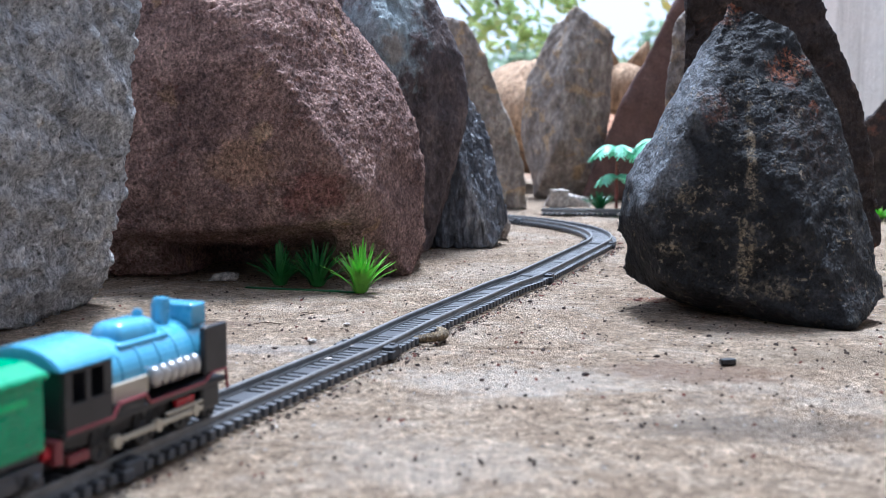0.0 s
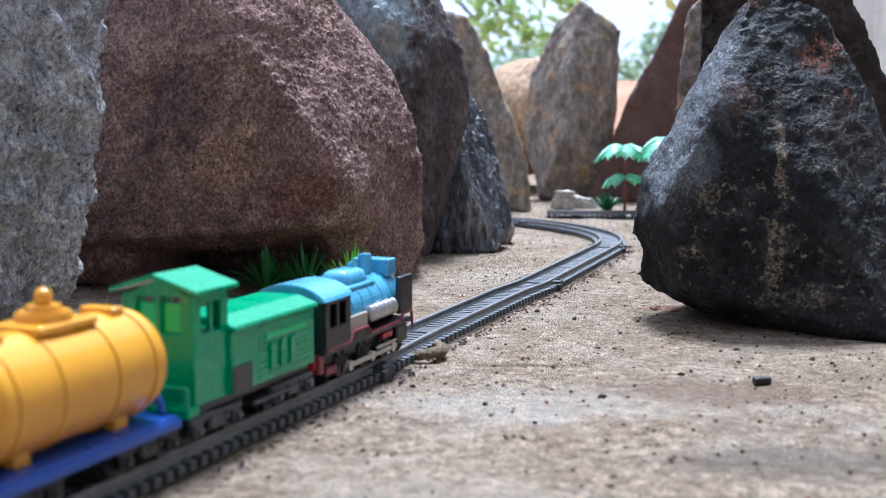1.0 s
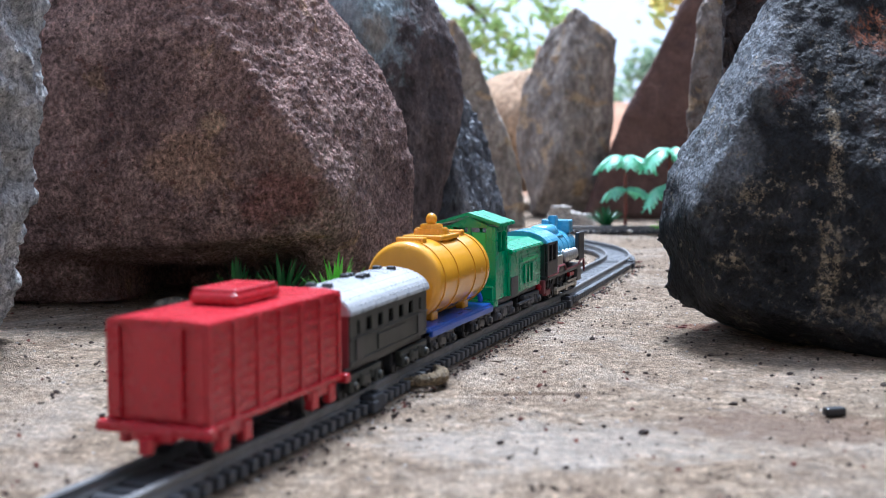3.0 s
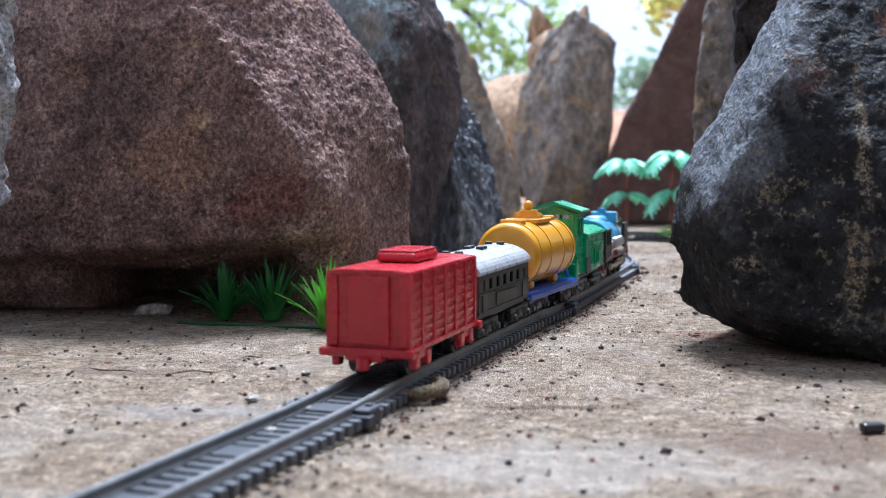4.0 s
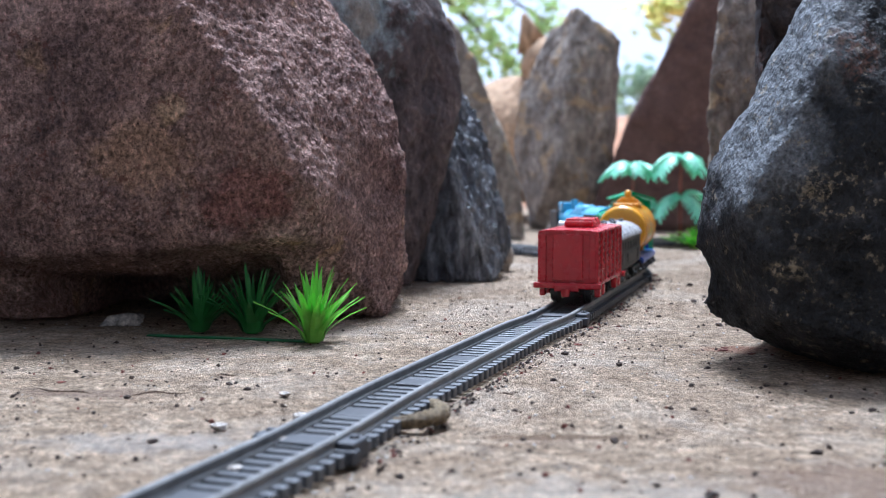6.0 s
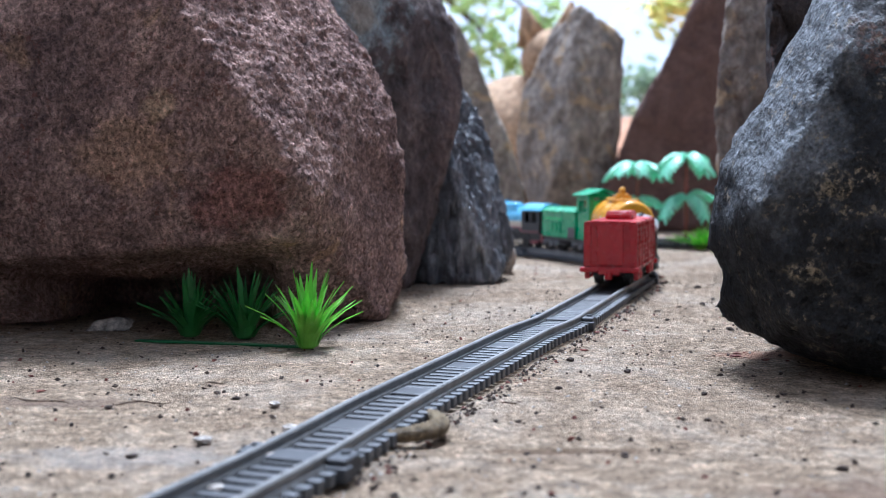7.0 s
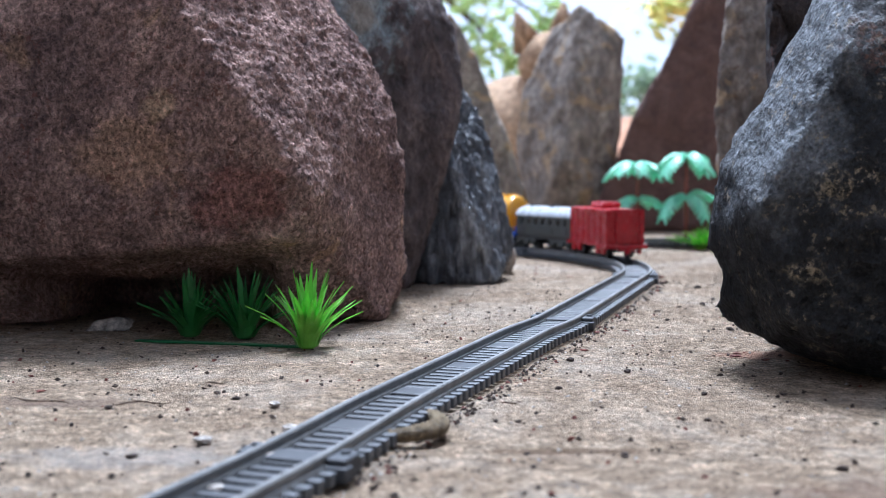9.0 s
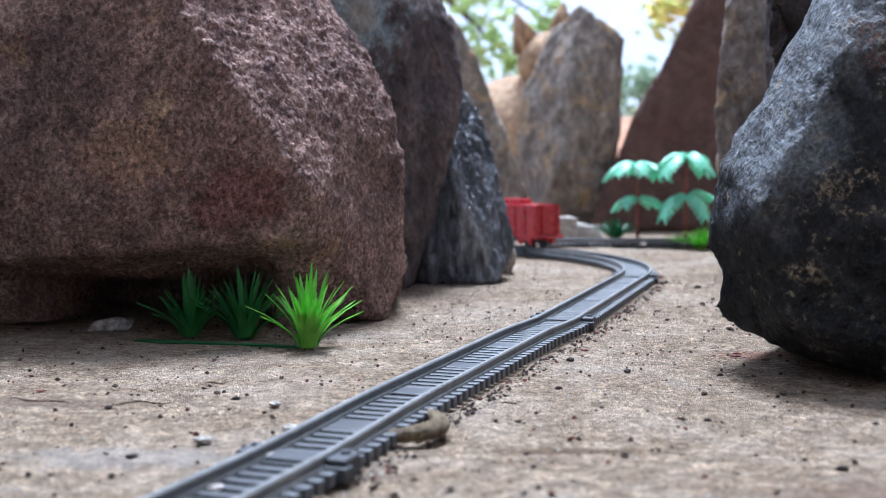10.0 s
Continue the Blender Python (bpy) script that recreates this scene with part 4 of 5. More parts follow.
def tanker():
    t = car("tank_wagon", "yellow plastic tank on a blue flat toy wagon", 0.191, 0.07)
    bm = box(-0.0125, 0.0125, -0.0345, 0.0345, 0.0086, 0.0108, 0.0006)
    deck = part("deck", bm, M_BLUE, t, "deep blue flat deck")
    for side in (-1, 1):
        part("side_sill", box(side * 0.0125 - 0.0007, side * 0.0125 + 0.0007, -0.0345, 0.0345, 0.0074, 0.0098, 0.0004), M_BLUE, deck)
    for y in (-0.0325, 0.0325):
        bm = bmesh.new()
        pts = [(math.cos(a) * 0.0085, y, 0.0112 + math.sin(a) * 0.0075) for a in np.linspace(0, math.pi, 14)]
        tube(pts, [0.0010] * len(pts), 8, bm)
        part("end_hoop", bm, M_BLUE, deck)
    one = bmesh.new()
    pts, rad = [], []
    for y, r in ((-0.0297, 0.0085), (-0.0294, 0.0104), (-0.0288, 0.0114), (-0.0278, 0.0120), (-0.0265, 0.0122), (-0.0262, 0.0122), (0.0262, 0.0122), (0.0265, 0.0122),
                 (0.0278, 0.0120), (0.0288, 0.0114), (0.0294, 0.0104), (0.0297, 0.0085)):
        pts.append((0, y, 0.0252))
        rad.append(r * 1.14)
    tube(pts, rad, 40, one)
    tank = part("tank", one, M_YELLOW, t, "yellow banded tank", True)
    for y in (-0.0235, -0.0095, 0.0095, 0.0235):
        part("band", rod((0, y - 0.0005, 0.0252), (0, y + 0.0005, 0.0252), 0.01425, None, 48), M_YELLOW, tank)
    bm = rod((0, 0, 0.037), (0, 0, 0.0422), 0.0068, 0.0064, 24, None, 0.0006)
    box(-0.0075, 0.0075, -0.010, 0.010, 0.0380, 0.0400, 0.0006, bm)
    rod((0, 0, 0.0422), (0, 0, 0.0436), 0.0044, 0.0040, 20, bm, 0.0003)
    part("hatch", bm, M_YELLOW, tank)
    part("hatch_knob", ball((0, 0, 0.0453), 0.0021, 0.0021, 0.0023), M_YELLOW, tank, smooth=True)
    for y in (-0.0205, 0.0205):
        part("filler_lug", box(-0.0052, 0.0052, y - 0.0022, y + 0.0022, 0.0378, 0.0402, 0.0006), M_YELLOW, tank)
    for y in (-0.017, 0.017):
        for side in (-1, 1):
            part("saddle", box(side * 0.006 - 0.0018, side * 0.006 + 0.0018, y - 0.0028, y + 0.0028, 0.0106, 0.0150, 0.0007), M_YELLOW, tank)
    bogie(t, -0.022, M_LBLACK)
    bogie(t, 0.022, M_LBLACK)
    coupling(t, -0.0345, -1, M_LBLACK)
    coupling(t, 0.0345, 1, M_LBLACK)


def coach():
    t = car("coach", "dark gunmetal toy passenger coach with a silver studded roof", 0.264, 0.068)
    k = 0.0122
    part("underframe", box(-0.0105, 0.0105, -0.033, 0.033, 0.0076, 0.0098, 0.0005), M_LBLACK, t)
    body = part("body", box(-k + 0.0008, k - 0.0008, -0.0330, 0.0330, 0.0098, 0.0248, 0.0003), M_WINDOW, t, "dark inside behind the windows")
    for side in (-1, 1):
        x0, x1 = sorted((side * (k - 0.0007), side * (k + 0.0001)))
        bm = box(x0, x1, -0.033, 0.033, 0.0098, 0.0186, 0.0002)
        box(x0, x1, -0.033, 0.033, 0.0224, 0.0250, 0.0002, bm)
        ys = [-0.033, -0.0275, -0.0255, -0.0205, -0.0165, -0.0115, -0.0075, -0.0025, 0.0015, 0.0065, 0.0105, 0.0155, 0.0195, 0.0255, 0.0275, 0.033]
        for a, b in zip(ys[0::2], ys[1::2]):
            box(x0, x1, a, b, 0.0180, 0.0230, 0.0002, bm)
        part("side_wall", bm, M_COACH, t)
        x0, x1 = sorted((side * k, side * (k + 0.0005)))
        for z in (0.0108, 0.0172):
            part("beading", box(x0, x1, -0.033, 0.033, z, z + 0.0006, 0.0001), M_COACH, t)
        for y in (-0.0290, 0.0235):
            part("door", box(x0, x1, y, y + 0.0055, 0.0105, 0.0180, 0.0002), M_LBLACK, t, "dark coach door")
        part("lower_panel", box(x0, x1, -0.012, 0.012, 0.0118, 0.0165, 0.0002), M_COACH, t)
    arc = [(math.cos(a) * 0.0132, 0.0244 + math.sin(a) * 0.0072) for a in np.linspace(0.0, math.pi, 20)]
    roof = part("roof", profile(arc, -0.0342, 0.0342, None, 0.0004), M_ROOF, t, "arched silver roof with rows of studs")
    bm = bmesh.new()
    for i in range(20):
        for a in np.linspace(0.35, math.pi - 0.35, 9):
            c = (math.cos(a) * 0.0132, -0.032 + i * 0.00337, 0.0244 + math.sin(a) * 0.0072)
            ball(c, 0.00028, 0.00028, 0.00022, bm, 6, 4)
    tagged(part("stud_pattern", bm, M_ROOF, roof), kind="stuff")
    for y in (-0.026, -0.001, 0.003, 0.026):
        for side in (-1, 1):
            part("roof_vent", box(side * 0.0025 - 0.0014, side * 0.0025 + 0.0014, y - 0.0012, y + 0.0012, 0.0308, 0.0326, 0.0004), M_LBLACK, roof)
    for y in (-0.0332, 0.0332):
        d = 0.0004 if y > 0 else -0.0004
        pts = [(math.cos(a) * 0.0120, 0.0240 + math.sin(a) * 0.0068) for a in np.linspace(0.0, math.pi, 16)] + [(-0.0120, 0.0098), (0.0120, 0.0098)]
        part("end_wall", profile(pts, min(y, y + d), max(y, y + d)), M_MAROON, t, "maroon end wall")
    bogie(t, -0.021, M_COACH)
    bogie(t, 0.021, M_COACH)
    coupling(t, -0.033, -1, M_LBLACK)
    coupling(t, 0.033, 1, M_LBLACK)


def boxcar():
    t = car("box_wagon", "bright red plastic toy box wagon with ribbed sides", 0.336, 0.068)
    k = 0.0128
    bm = box(-k, k, -0.0325, 0.0325, 0.0088, 0.0318, 0.0008)
    body = part("body", bm, M_LRED, t)
    part("roof", profile([(-0.0134, 0.0312), (0.0134, 0.0312), (0.0134, 0.0324), (0.008, 0.0329), (-0.008, 0.0329), (-0.0134, 0.0324)], -0.0332, 0.0332, None, 0.0003), M_LRED, t)
    bm = box(-0.0068, 0.0068, -0.010, 0.012, 0.0330, 0.0362, 0.0012)
    box(-0.0062, 0.0062, -0.009, 0.011, 0.0360, 0.0370, 0.0004, bm)
    part("roof_hatch", bm, M_LRED, t, "raised red roof hatch")
    for side in (-1, 1):
        for i in range(7):
            y = -0.0322 + i * 0.0107
            part("side_rib", box(side * k - 0.0008, side * k + 0.0008, y - 0.0009, y + 0.0009, 0.0088, 0.0316, 0.0003), M_LRED, body)
        slat = mesh_of(box(-0.0005, 0.0005, -0.0037, 0.0037, 0, 0.0013, 0.0002), M_LRED)
        for i in range(6):
            for j in range(7):
                part("side_slat", slat, None, body, at=Matrix.Translation((side * k, -0.02685 + i * 0.0107, 0.0112 + j * 0.0028)))
        part("sill", box(side * k - 0.0011, side * k + 0.0011, -0.0330, 0.0330, 0.0082, 0.0098, 0.0003), M_LRED, t)
        for y in (-0.022, 0.022):
            bm = box(side * 0.0122 - 0.001, side * 0.0122 + 0.001, y - 0.0075, y + 0.0075, 0.0056, 0.0086, 0.0004)
            for d in (-0.005, 0.005):
                box(side * 0.0125 - 0.0013, side * 0.0125 + 0.0013, y + d - 0.0019, y + d + 0.0019, 0.0030, 0.0080, 0.0005, bm)
            part("axle_guard", bm, M_LRED, t, "red moulded axle guard")
    for end in (-1, 1):
        y = end * 0.0325
        part("end_panel", box(-0.0068, 0.0068, min(y, y + end * 0.0012), max(y, y + end * 0.0012), 0.0105, 0.0312, 0.0004), M_LRED, body)
        for x in (-0.0112, 0.0112):
            part("end_post", box(x - 0.0014, x + 0.0014, min(y, y + end * 0.0009), max(y, y + end * 0.0009), 0.0100, 0.0312, 0.0003), M_LRED, body)
        bm = box(-0.0152, 0.0152, min(y, y + end * 0.0030), max(y, y + end * 0.0030), 0.0070, 0.0096, 0.0006)
        box(-0.0055, 0.0055, min(y, y + end * 0.0036), max(y, y + end * 0.0036), 0.0058, 0.0088, 0.0005, bm)
        part("end_step", bm, M_LRED, t)
        coupling(t, end * 0.0335, end, M_LRED)
    part("underframe", box(-0.009, 0.009, -0.031, 0.031, 0.0064, 0.0090, 0.0004), M_LBLACK, t)
    for y in (-0.022, 0.022):
        wheelset(t, y, 0.0048)


# ---- plants ----
def grass_tuft(label, at, material, blades, tall, wide, seed, single=False):
    rng = random.Random(seed)
    t = thing("grass_tuft", label, "plastic plant", "plastic plants", at)
    fine = bmesh.new()
    for i in range(blades):
        bm = bmesh.new() if single else fine
        a = rng.uniform(0, math.tau)
        out = rng.uniform(0.05, 0.95)
        h, r = tall * rng.uniform(0.65, 1.05) * (1.15 - 0.5 * out), wide * out
        w = 0.00150 * rng.uniform(0.8, 1.3)
        d, s = Vector((math.cos(a), math.sin(a), 0)), Vector((-math.sin(a), math.cos(a), 0))
        prev = None
        for j in range(5):
            u = j / 4
            c = d * (0.0005 + 0.0035 * out + r * u ** 1.6) + Vector((0, 0, 0.0008 + h * (u - 0.16 * out * u * u)))
            k = w * (1.0 - 0.93 * u ** 2.4)
            ring = [bm.verts.new(c - s * k), bm.verts.new(c + d * 0.0003 * (1 - u) - Vector((0, 0, 0.0003))), bm.verts.new(c + s * k), bm.verts.new(c + Vector((0, 0, 0.0002)))]
            if prev:
                for k2 in range(4):
                    bm.faces.new((prev[k2], prev[(k2 + 1) % 4], ring[(k2 + 1) % 4], ring[k2]))
            prev = ring
        if single:
            part("blade", bm, material, t)
    if not single:
        tagged(part("turf", fine, material, t), kind="stuff")
    else:
        fine.free()
    bm = rod((0, 0, 0.0), (0, 0, 0.0012), 0.0026, 0.0018, 12)
    part("base", bm, material, t)
    return t


def frond(bm, base, yaw, length, lift, droop):
    """A feathered palm leaf: a bent rib with overlapping lobes on both sides."""
    d, s = Vector((math.cos(yaw), math.sin(yaw), 0)), Vector((-math.sin(yaw), math.cos(yaw), 0))

    def rib(u):
        return base + d * length * u + Vector((0, 0, length * (lift * u - droop * u * u)))
    n = 9
    tube([rib(i / n) for i in range(n + 1)], [0.0007 * (1 - 0.6 * i / n) for i in range(n + 1)], 5, bm)
    for i in range(n):
        u = 0.10 + 0.9 * i / n
        wide = length * 0.36 * math.sin(math.pi * min(1.0, 0.2 + 0.72 * u)) ** 0.8
        for side in (-1, 1):
            p0, p1, up = rib(max(0.0, u - 0.07)), rib(min(1.0, u + 0.08)), Vector((0, 0, 0.0005))
            tip = rib(min(1.05, u + 0.16)) + s * side * wide - Vector((0, 0, wide * 0.35))
            q = [bm.verts.new(v) for v in (p0 + up, p1 + up, tip + d * 0.0010 + up * 0.6, tip - d * 0.0014 + up * 0.6, p0 - up * 0.4, p1 - up * 0.4, tip + d * 0.0010, tip - d * 0.0014)]
            for f in ((0, 1, 2, 3), (7, 6, 5, 4), (0, 3, 7, 4), (1, 5, 6, 2), (3, 2, 6, 7)):
                bm.faces.new([q[k] for k in f])


def toy_palm(label, at, tall, seed):
    rng = random.Random(seed)
    t = thing("toy_palm", label, "plastic plant", "plastic plants", at)
    pts = [(0, 0, 0.0), (0.0004, 0, tall * 0.3), (-0.0003, 0.0004, tall * 0.7), (0, 0, tall)]
    bm = bmesh.new()
    tube(pts, [0.0022, 0.0018, 0.0016, 0.0015], 10, bm)
    for i in range(9):
        z = tall * (0.05 + 0.1 * i)
        rod((0, 0, z), (0, 0, z + 0.0012), 0.0021, 0.0017, 10, bm)
    part("trunk", bm, M_TRUNK, t, "red-brown ringed plastic trunk", True)
    for tier, n in ((0.985, 6), (0.56, 4)):
        a0 = rng.uniform(0, 6)
        for i in range(n):
            bm = bmesh.new()
            frond(bm, Vector((0, 0, tall * tier)), a0 + i * math.tau / n + rng.uniform(-0.2, 0.2), 0.0265 * rng.uniform(0.85, 1.1), rng.uniform(0.45, 0.85), rng.uniform(0.8, 1.25))
            part("frond", bm, M_FROND, t)
    part("base", rod((0, 0, 0), (0, 0, 0.002), 0.006, 0.004, 14), M_TRUNK, t)
    return t


def build_plants():
    grass_tuft("bright green plastic grass tuft beside the boulder", pose(-0.0500, 0.422, 0.0005), M_GRASS, 54, 0.029, 0.021, 1, True)
    # these two tufts take the grass colour darkened for shade
    grass_tuft("green plastic grass tuft by the boulder, coloured darker for its shade", pose(-0.0775, 0.447, 0.0005), M_GRASS_SHADE, 46, 0.027, 0.02, 2, True)
    grass_tuft("green plastic grass tuft under the boulder, shade put into its colour", pose(-0.100, 0.452, 0.0005), M_GRASS_SHADE, 44, 0.024, 0.02, 3, True)
    ob = new("plastic_strip", mesh_of(box(-0.0395, 0.0300, -0.0018, 0.0018, 0.0, 0.0007, 0.0002), M_GRASS_B))
    ob.matrix_basis = pose(-0.080, 0.4315, 0.0002, 0, 0, -14)
    tagged(ob, "thin dark green plastic strip under the tufts", "plastic strip")
    toy_palm("mint green plastic toy palm with two leaf tiers", pose(0.1695, 1.003, 0.0, 0, 0, 20), 0.071, 4)
    toy_palm("mint green plastic toy palm with red trunk", pose(0.2077, 0.984, 0.0, 0, 0, 70), 0.078, 5)
    grass_tuft("bright green plastic grass tuft below the toy palms", pose(0.2134, 0.948, 0.0), M_GRASS, 90, 0.018, 0.030, 6)
    grass_tuft("dark green plastic grass tuft by the slab", pose(0.159, 1.06, 0.0), M_GRASS_B, 60, 0.022, 0.022, 7)
    grass_tuft("bright green plastic grass tuft by the far boulder", pose(0.425, 0.95, 0.0), M_GRASS, 60, 0.013, 0.028, 8)
    grass_tuft("green plastic sprig beside the black stone", pose(0.219, 0.92, 0.0), M_GRASS, 16, 0.028, 0.012, 9)


# ---- cat ----
CAT = []


def build_cat():
    t = thing("cat", "ginger cat crouching behind the stones", "cat", at=pose(0.10, 1.54, 0.0))
    bm = ball((0.0, 0.0, 0.105), 0.085, 0.15, 0.085, None, 28, 18)
    ball((0.02, -0.07, 0.11), 0.06, 0.07, 0.08, bm, 20, 14)
    part("body", bm, M_FUR, t, smooth=True)
    for x, y in ((-0.045, -0.1), (0.045, -0.1), (-0.05, 0.08), (0.05, 0.08)):
        bm = bmesh.new()
        tube([(x, y, 0.0), (x, y, 0.02), (x, y + 0.005, 0.06), (x * 0.9, y + 0.01, 0.11)], [0.018, 0.016, 0.016, 0.026], 12, bm)
        part("leg", bm, M_FUR, t, smooth=True)
    bm = bmesh.new()
    tube([(0, 0.13, 0.09), (-0.05, 0.17, 0.05), (-0.11, 0.15, 0.03), (-0.15, 0.09, 0.02)], [0.016, 0.014, 0.013, 0.008], 10, bm)
    part("tail", bm, M_FUR, t, smooth=True)
    bm = ball((0, 0, 0), 0.044, 0.042, 0.038, None, 24, 16)
    ball((0, -0.036, -0.012), 0.02, 0.016, 0.014, bm, 14, 10)
    head = part("head", bm, M_FUR, t, smooth=True)
    for side in (-1, 1):
        bm = bmesh.new()
        bmesh.ops.create_cone(bm, cap_ends=True, segments=10, radius1=0.023, radius2=0.003, depth=0.046)
        bmesh.ops.transform(bm, matrix=pose(side * 0.028, 0.006, 0.046, 8, side * 14, 0) @ Matrix.Diagonal((1, 0.6, 1, 1)), verts=bm.verts)
        part("ear", bm, M_FUR, head, smooth=True)
    CAT.append(head)


# ---- litter on the ground ----
def chip_mesh(rng, size, material, flat=0.6):
    bm = bmesh.new()
    bmesh.ops.create_icosphere(bm, subdivisions=1, radius=1.0)
    for v in bm.verts:
        v.co *= rng.uniform(0.65, 1.25)
        v.co = Vector((v.co.x * size * 1.3, v.co.y * size * 0.9, v.co.z * size * flat))
    return mesh_of(bm, material)


def build_litter():
    rng = random.Random(21)
    kinds = [chip_mesh(rng, 0.001, M_CHIP), chip_mesh(rng, 0.001, M_CHIP, 0.4), chip_mesh(rng, 0.001, M_FLAKE, 0.3), chip_mesh(rng, 0.001, M_PALE, 0.6)]
    # fine grit
    for k, (count, low, high, mat, label) in enumerate(((9000, 0.00022, 0.0010, M_CHIP, "fine dark grit scattered over the concrete"),
                                                        (1200, 0.0003, 0.0011, M_FLAKE, "reddish grit and flakes on the concrete"),
                                                        (2600, 0.00025, 0.0008, M_PALE, "pale sand grains on the concrete"))):
        verts, faces = [], []
        for _ in range(count):
            x, y = rng.uniform(-0.30, 0.34), 0.08 + 0.95 * rng.random() ** 1.3
            if rng.random() < 0.16:
                q, h = along(rng.uniform(-0.25, 0.48))
                side = rng.choice((-1, 1, 1)) * (0.0135 + 0.006 * rng.random() ** 2)
                x, y = q.x + math.cos(h) * side, q.y - math.sin(h) * side
            s = low + (high - low) * rng.random() ** 3
            o = len(verts)
            q = Euler((rng.uniform(-0.5, 0.5), rng.uniform(-0.5, 0.5), rng.uniform(0, 6.3))).to_matrix()
            for v in ((1.3, 0, 0), (0, 1, 0), (-1.2, 0.1, 0), (0.1, -0.9, 0), (0, 0, 0.8), (0.1, 0, -0.6)):
                p = q @ (Vector(v) * s * rng.uniform(0.7, 1.2))
                verts.append((x + p.x, y + p.y, ground_height(x, y) + s * 0.4 + p.z))
            faces += [(o + a, o + b, o + c) for a, b, c in ((0, 1, 4), (1, 2, 4), (2, 3, 4), (3, 0, 4), (1, 0, 5), (2, 1, 5), (3, 2, 5), (0, 3, 5))]
        me = bpy.data.meshes.new("grit")
        me.from_pydata(verts, [], faces)
        me.materials.append(mat)
        tagged(new("grit", me), label, "grit", kind="stuff")
    # crumbs large enough to pick up
    spots = [(0.060, 0.372, 1.5, 0), (0.103, 0.402, 1.9, 2), (0.112, 0.396, 1.6, 2), (0.106, 0.412, 1.3, 2), (0.077, 0.336, 1.2, 0), (0.042, 0.262, 1.3, 0), (0.070, 0.300, 1.0, 0),
             (0.088, 0.250, 1.4, 0), (0.052, 0.420, 1.5, 2), (0.044, 0.395, 1.6, 0), (-0.060, 0.330, 1.3, 0), (-0.067, 0.338, 1.2, 0), (-0.093, 0.316, 1.3, 0), (-0.047, 0.318, 1.7, 3),
             (-0.039, 0.288, 2.0, 3), (-0.058, 0.274, 2.1, 3), (-0.072, 0.262, 1.6, 1), (-0.120, 0.340, 1.4, 2), (0.118, 0.470, 1.6, 0), (0.127, 0.560, 1.8, 0), (0.098, 0.500, 1.3, 0),
             (0.142, 0.640, 1.9, 0), (0.138, 0.585, 1.4, 0), (0.133, 0.700, 2.2, 2), (0.124, 0.69, 1.6, 0), (0.020, 0.300, 0.9, 0), (0.035, 0.345, 1.1, 0), (-0.01, 0.23, 1.2, 0),
             (0.015, 0.205, 1.3, 0), (0.055, 0.215, 1.5, 0), (0.12, 0.30, 1.2, 0), (0.145, 0.28, 1.4, 0), (-0.10, 0.235, 1.3, 1), (-0.125, 0.27, 1.2, 0), (0.03, 0.18, 1.1, 0),
             (0.062, 0.46, 1.7, 2), (0.075, 0.47, 1.3, 2), (0.1, 0.335, 1.1, 1), (0.09, 0.37, 1.0, 0), (0.17, 0.262, 1.3, 0)]
    names = {0: ("pebble", "small dark crumb of earth on the concrete"), 1: ("pebble", "flat dark flake lying on the concrete"),
             2: ("flake", "reddish bark flake lying on the concrete"), 3: ("pebble", "pale pebble lying by the rail")}
    for x, y, s, k in spots:
        ob = new(names[k][0], kinds[k])
        ob.matrix_basis = pose(x, y, ground_height(x, y) + 0.0004 * s, 0, 0, rng.uniform(0, 360)) @ Matrix.Diagonal((s, s, s, 1))
        tagged(ob, names[k][1], names[k][0], "crumbs on the concrete")
    # charcoal bit
    bm = box(-0.0032, 0.0032, -0.0016, 0.0016, 0.0, 0.0026, 0.0007)
    ob = new("charcoal", mesh_of(bm, M_LBLACK))
    ob.matrix_basis = pose(0.1139, 0.2357, 0.0003, 0, 0, 12)
    tagged(ob, "small black charcoal stub on the concrete", "charcoal")
    # pebbles between and on the track, pale stones behind the bend
    for x, y, z, s in ((-0.038, 0.247, 0.0040, 1.8), (-0.0445, 0.222, 0.0040, 1.5), (0.168, 0.963, 0.0036, 3.0), (0.2025, 0.966, 0.0036, 2.6)):
        ob = new("pebble", kinds[3])
        ob.matrix_basis = pose(x, y, z, 0, 0, 40) @ Matrix.Diagonal((s, s, s, 1))
        tagged(ob, "pale pebble lying on the track", "pebble")
    rock("stone", (0.127, 1.13, 0), [[(-0.028, -0.012, 0.0), (0.030, -0.012, 0.0), (0.024, -0.01, 0.012), (-0.02, -0.01, 0.016), (-0.02, 0.02, 0.0), (0.03, 0.02, 0.0), (0.0, 0.015, 0.015)]],
         M_PALE, "flat pale stone behind the bend", 0.002, 3, ((60, 0.002),), seed=12.0, group="pale stones")
    rock("stone", (0.117, 1.11, 0), [[(-0.012, -0.012, 0.0), (0.012, -0.012, 0.0), (0.012, -0.01, 0.02), (-0.01, -0.01, 0.022), (-0.01, 0.01, 0.0), (0.01, 0.01, 0.02)]],
         M_PALE, "small pale stone behind the bend", 0.002, 3, ((60, 0.002),), seed=13.0, group="pale stones")
    rock("stone", (0.040, 0.735, 0), [[(-0.010, -0.008, 0.0), (0.006, -0.008, 0.0), (0.005, -0.006, 0.02), (-0.006, -0.006, 0.026), (-0.008, 0.008, 0.0), (0.006, 0.008, 0.012)]],
         M_TAN, "small tan stone tucked behind the slate wedge", 0.002, 4, ((60, 0.002),), seed=14.0, group="pale stones")
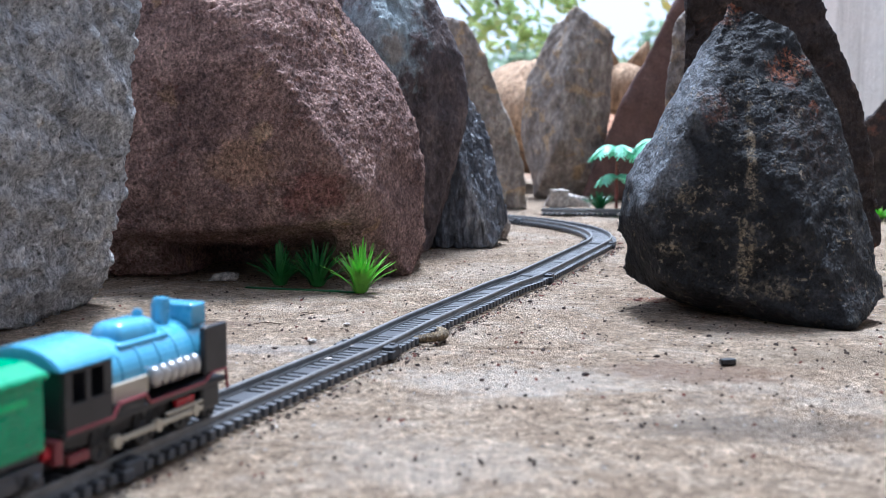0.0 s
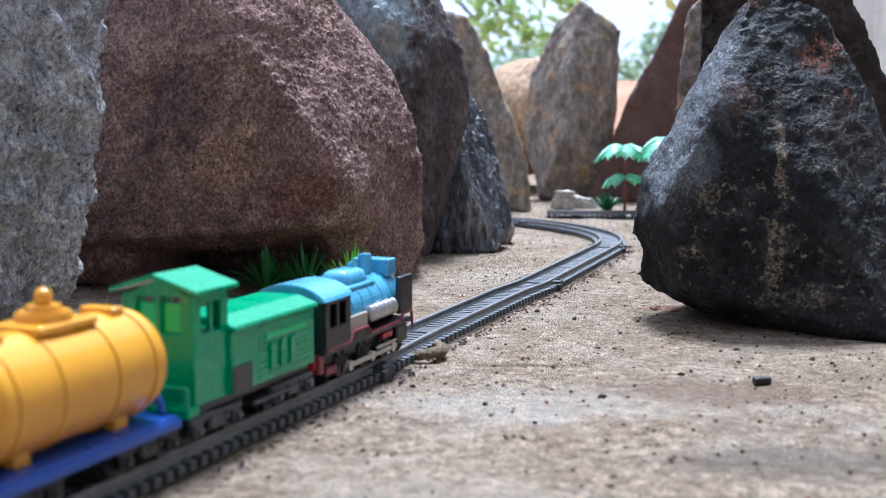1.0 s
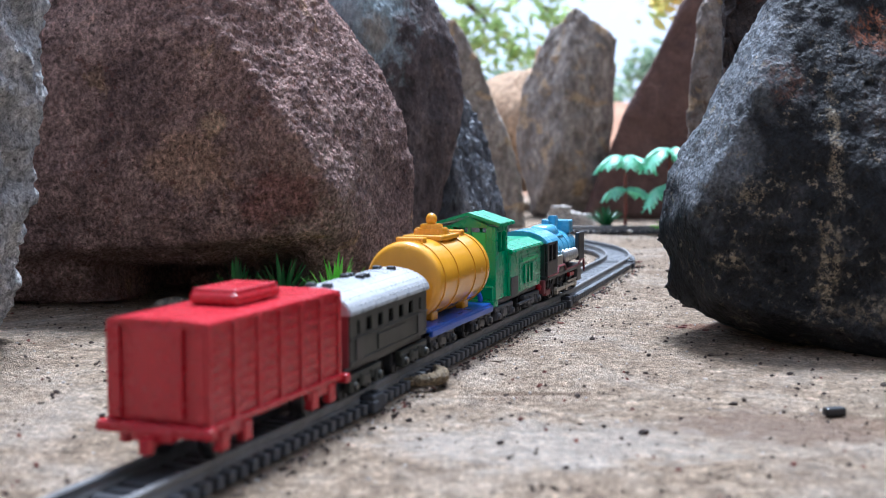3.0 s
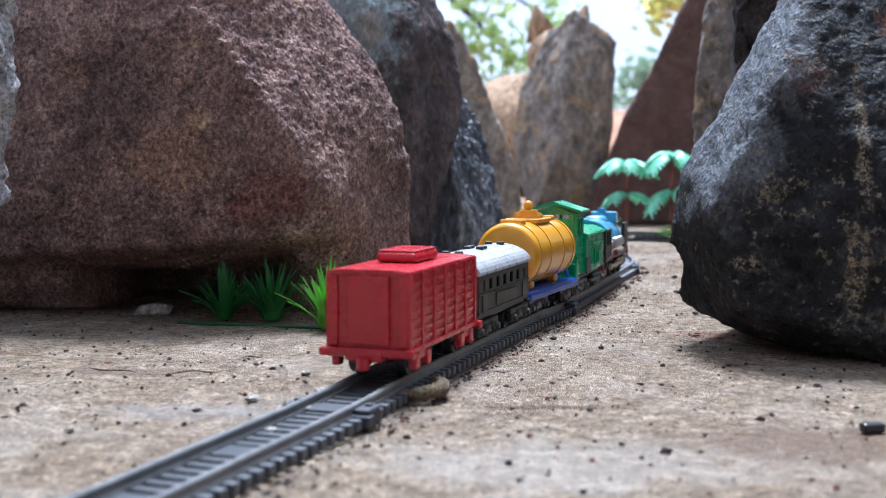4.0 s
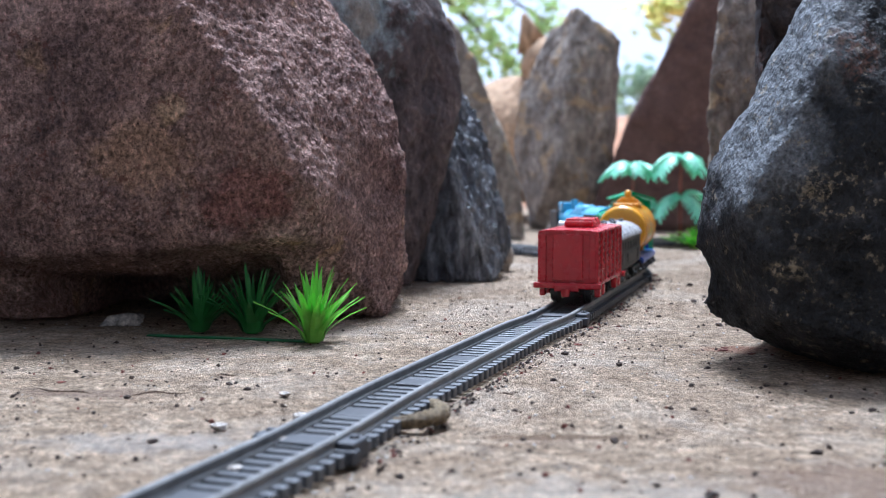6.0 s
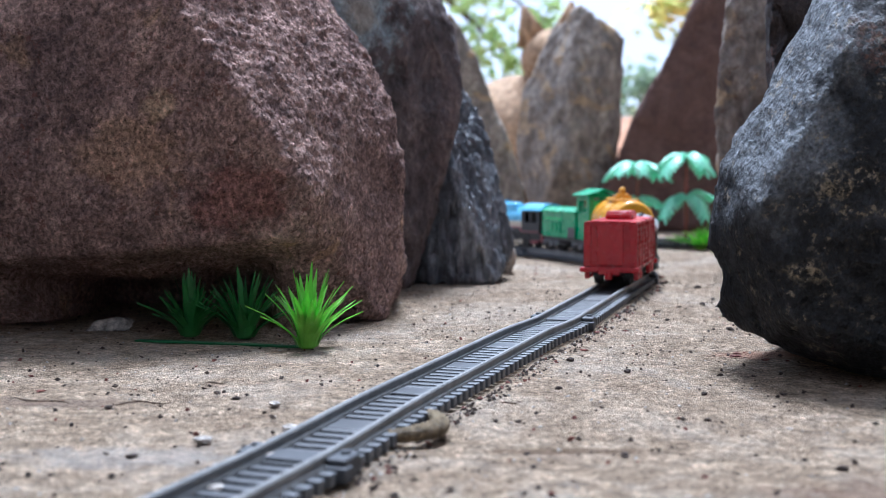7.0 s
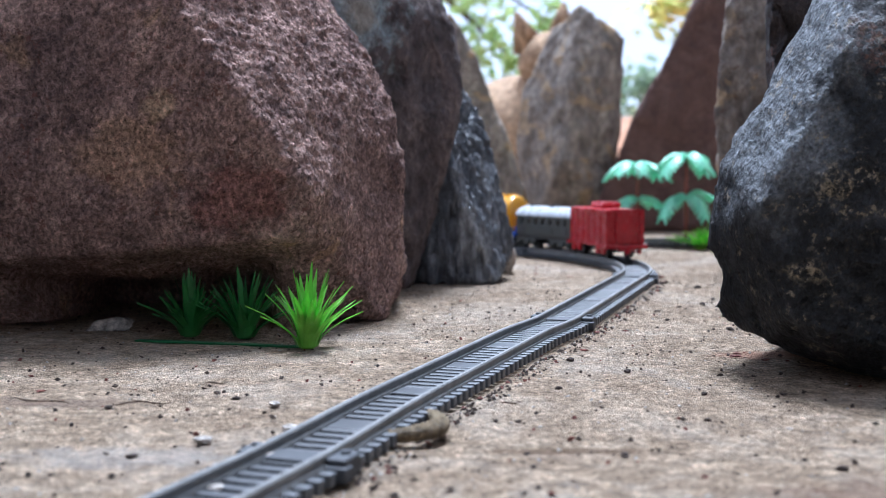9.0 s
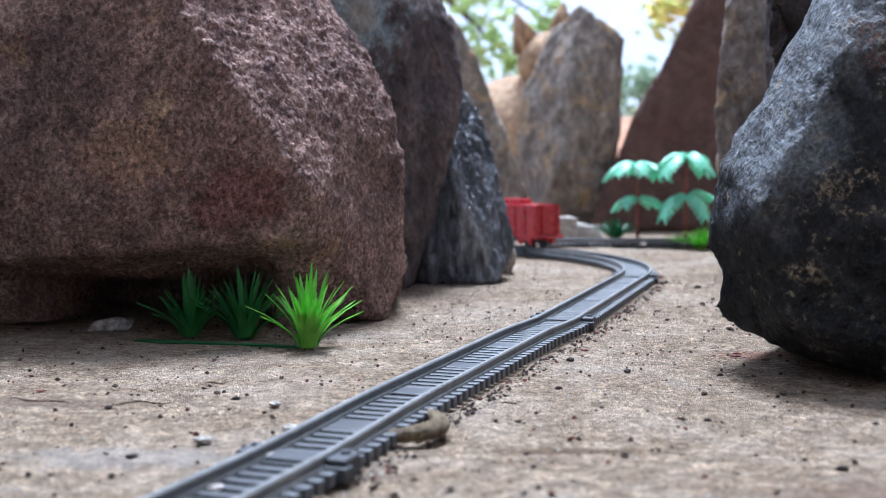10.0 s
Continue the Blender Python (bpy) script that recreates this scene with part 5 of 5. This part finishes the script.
    rock("stone", (-0.137, 0.476, 0), [[(-0.011, -0.006, 0.0), (0.010, -0.006, 0.0), (0.006, -0.005, 0.005), (-0.006, -0.005, 0.0055), (-0.008, 0.008, 0.0), (0.008, 0.008, 0.004)]],
         M_PALE, "pale flat stone in the hollow under the boulder", 0.0015, 3, ((90, 0.0012),), seed=15.0, group="pale stones")
    # ribbed pod against the sleepers
    t = thing("seed_pod", "curled ribbed brown seed pod against the track", "seed pod", at=pose(-0.0050, 0.2730, 0.0))
    bm = bmesh.new()
    pts, rad = [], []
    for i in range(97):
        u = i / 96
        a = -1.75 + u * 2.5
        pts.append((-0.0060 + math.cos(a) * 0.0105, 0.0080 + math.sin(a) * (0.0100 if a < 0 else 0.019), 0.0030 + 0.0006 * math.sin(u * 3.1)))
        rad.append((0.0021 * math.sin(0.35 + u * 2.3) ** 0.5) * (1.0 + 0.13 * abs(math.cos(u * math.pi * 12))))
    tube(pts, rad, 14, bm)
    part("husk", bm, M_POD, t, smooth=True)
    # dry twigs
    for x, y, turn, long in ((-0.085, 0.322, 15, 0.016), (-0.115, 0.325, -20, 0.02), (-0.07, 0.352, 30, 0.008), (0.02, 0.322, 20, 0.006)):
        bm = bmesh.new()
        pts = [(long * (u - 0.5), 0.0018 * math.sin(u * 7 + x * 90), 0.0003 + 0.0002 * math.sin(u * 5)) for u in np.linspace(0, 1, 8)]
        tube(pts, [0.00015, 0.00025, 0.0003, 0.0003, 0.00025, 0.00025, 0.0002, 0.0001], 6, bm)
        ob = new("twig", mesh_of(bm, M_TWIG, True))
        ob.matrix_basis = pose(x, y, 0.0002, 0, 0, turn)
        tagged(ob, "thin dry brown twig on the concrete", "twig", "twigs on the concrete")


# ---- build ----
build_ground()
build_walls()
build_distance()
build_rocks()
locomotive()
caboose()
tanker()
coach()
boxcar()
build_plants()
build_cat()
build_litter()
build_track()

RUN = [(0.0, -0.112), (0.5, -0.040), (1.0, 0.038), (1.5, 0.110), (2.0, 0.172), (2.5, 0.228), (3.8, 0.383), (4.5, 0.474), (5.5, 0.590), (7.0, 0.736), (8.0, 0.818), (8.6, 0.872), (9.2, 0.937), (10.0, 1.032)]     # seconds, how far the train's front has come


def front_at(t):
    """The front's way, through the stops of RUN with even slopes."""
    for i in range(len(RUN) - 1):
        (t0, s0), (t1, s1) = RUN[i], RUN[i + 1]
        if t <= t1 or i == len(RUN) - 2:
            def slope(j):
                a, b = RUN[max(j - 1, 0)], RUN[min(j + 1, len(RUN) - 1)]
                return (b[1] - a[1]) / (b[0] - a[0])
            u, d = (t - t0) / (t1 - t0), t1 - t0
            return (s0 * (1 + 2 * u) * (1 - u) ** 2 + slope(i) * d * u * (1 - u) ** 2 + s1 * u * u * (3 - 2 * u) + slope(i + 1) * d * u * u * (u - 1))


def motions():
    for ob, behind, length in CARS:
        rows = []
        for i in range(51):
            t = i * 0.2
            s = front_at(t) - behind
            (a, _), (b, _) = along(s - length * 0.31), along(s + length * 0.31)
            c, d = (a + b) / 2, b - a
            rows.append((t, pose(c.x, c.y, RAIL_TOP + 0.0007, 0, 0, -math.degrees(math.atan2(d.x, d.y)))))
        walk(ob, rows)
    steps = 300
    for ob, y, r in WHEELS:
        rows = []
        for i in range(steps + 1):
            t = 10.0 * i / steps
            rows.append((t, pose(0, y, r, -math.degrees((front_at(t) - front_at(0)) / r))))
        walk(ob, rows)
    for ob, side in RODS:
        rows = []
        for i in range(steps + 1):
            t = 10.0 * i / steps
            a = -(front_at(t) - front_at(0)) / 0.0056
            rows.append((t, pose(0, 0.0014 * math.cos(a), 0.0014 * math.sin(a) + 0.0007)))
        walk(ob, rows)
    walk(CAT[0], [(0.0, pose(0.135, -0.09, 0.145, 10, 0, 20)), (0.4, pose(0.085, -0.09, 0.125, 10, 0, 20)), (1.0, pose(0.06, -0.09, 0.115, 10, 0, 10)), (2.7, pose(0.055, -0.09, 0.13, 5, 0, 0)),
                  (3.8, pose(0.052, -0.09, 0.206, 0, 0, 0)), (5.0, pose(0.050, -0.09, 0.203, 0, 0, 10)), (5.7, pose(0.045, -0.09, 0.196, 0, -6, 15)), (7.0, pose(0.040, -0.09, 0.204, 0, -8, 20)),
                  (9.5, pose(0.036, -0.09, 0.200, 0, -14, 20)), (10.0, pose(0.036, -0.09, 0.200, 0, -14, 20))])


motions()
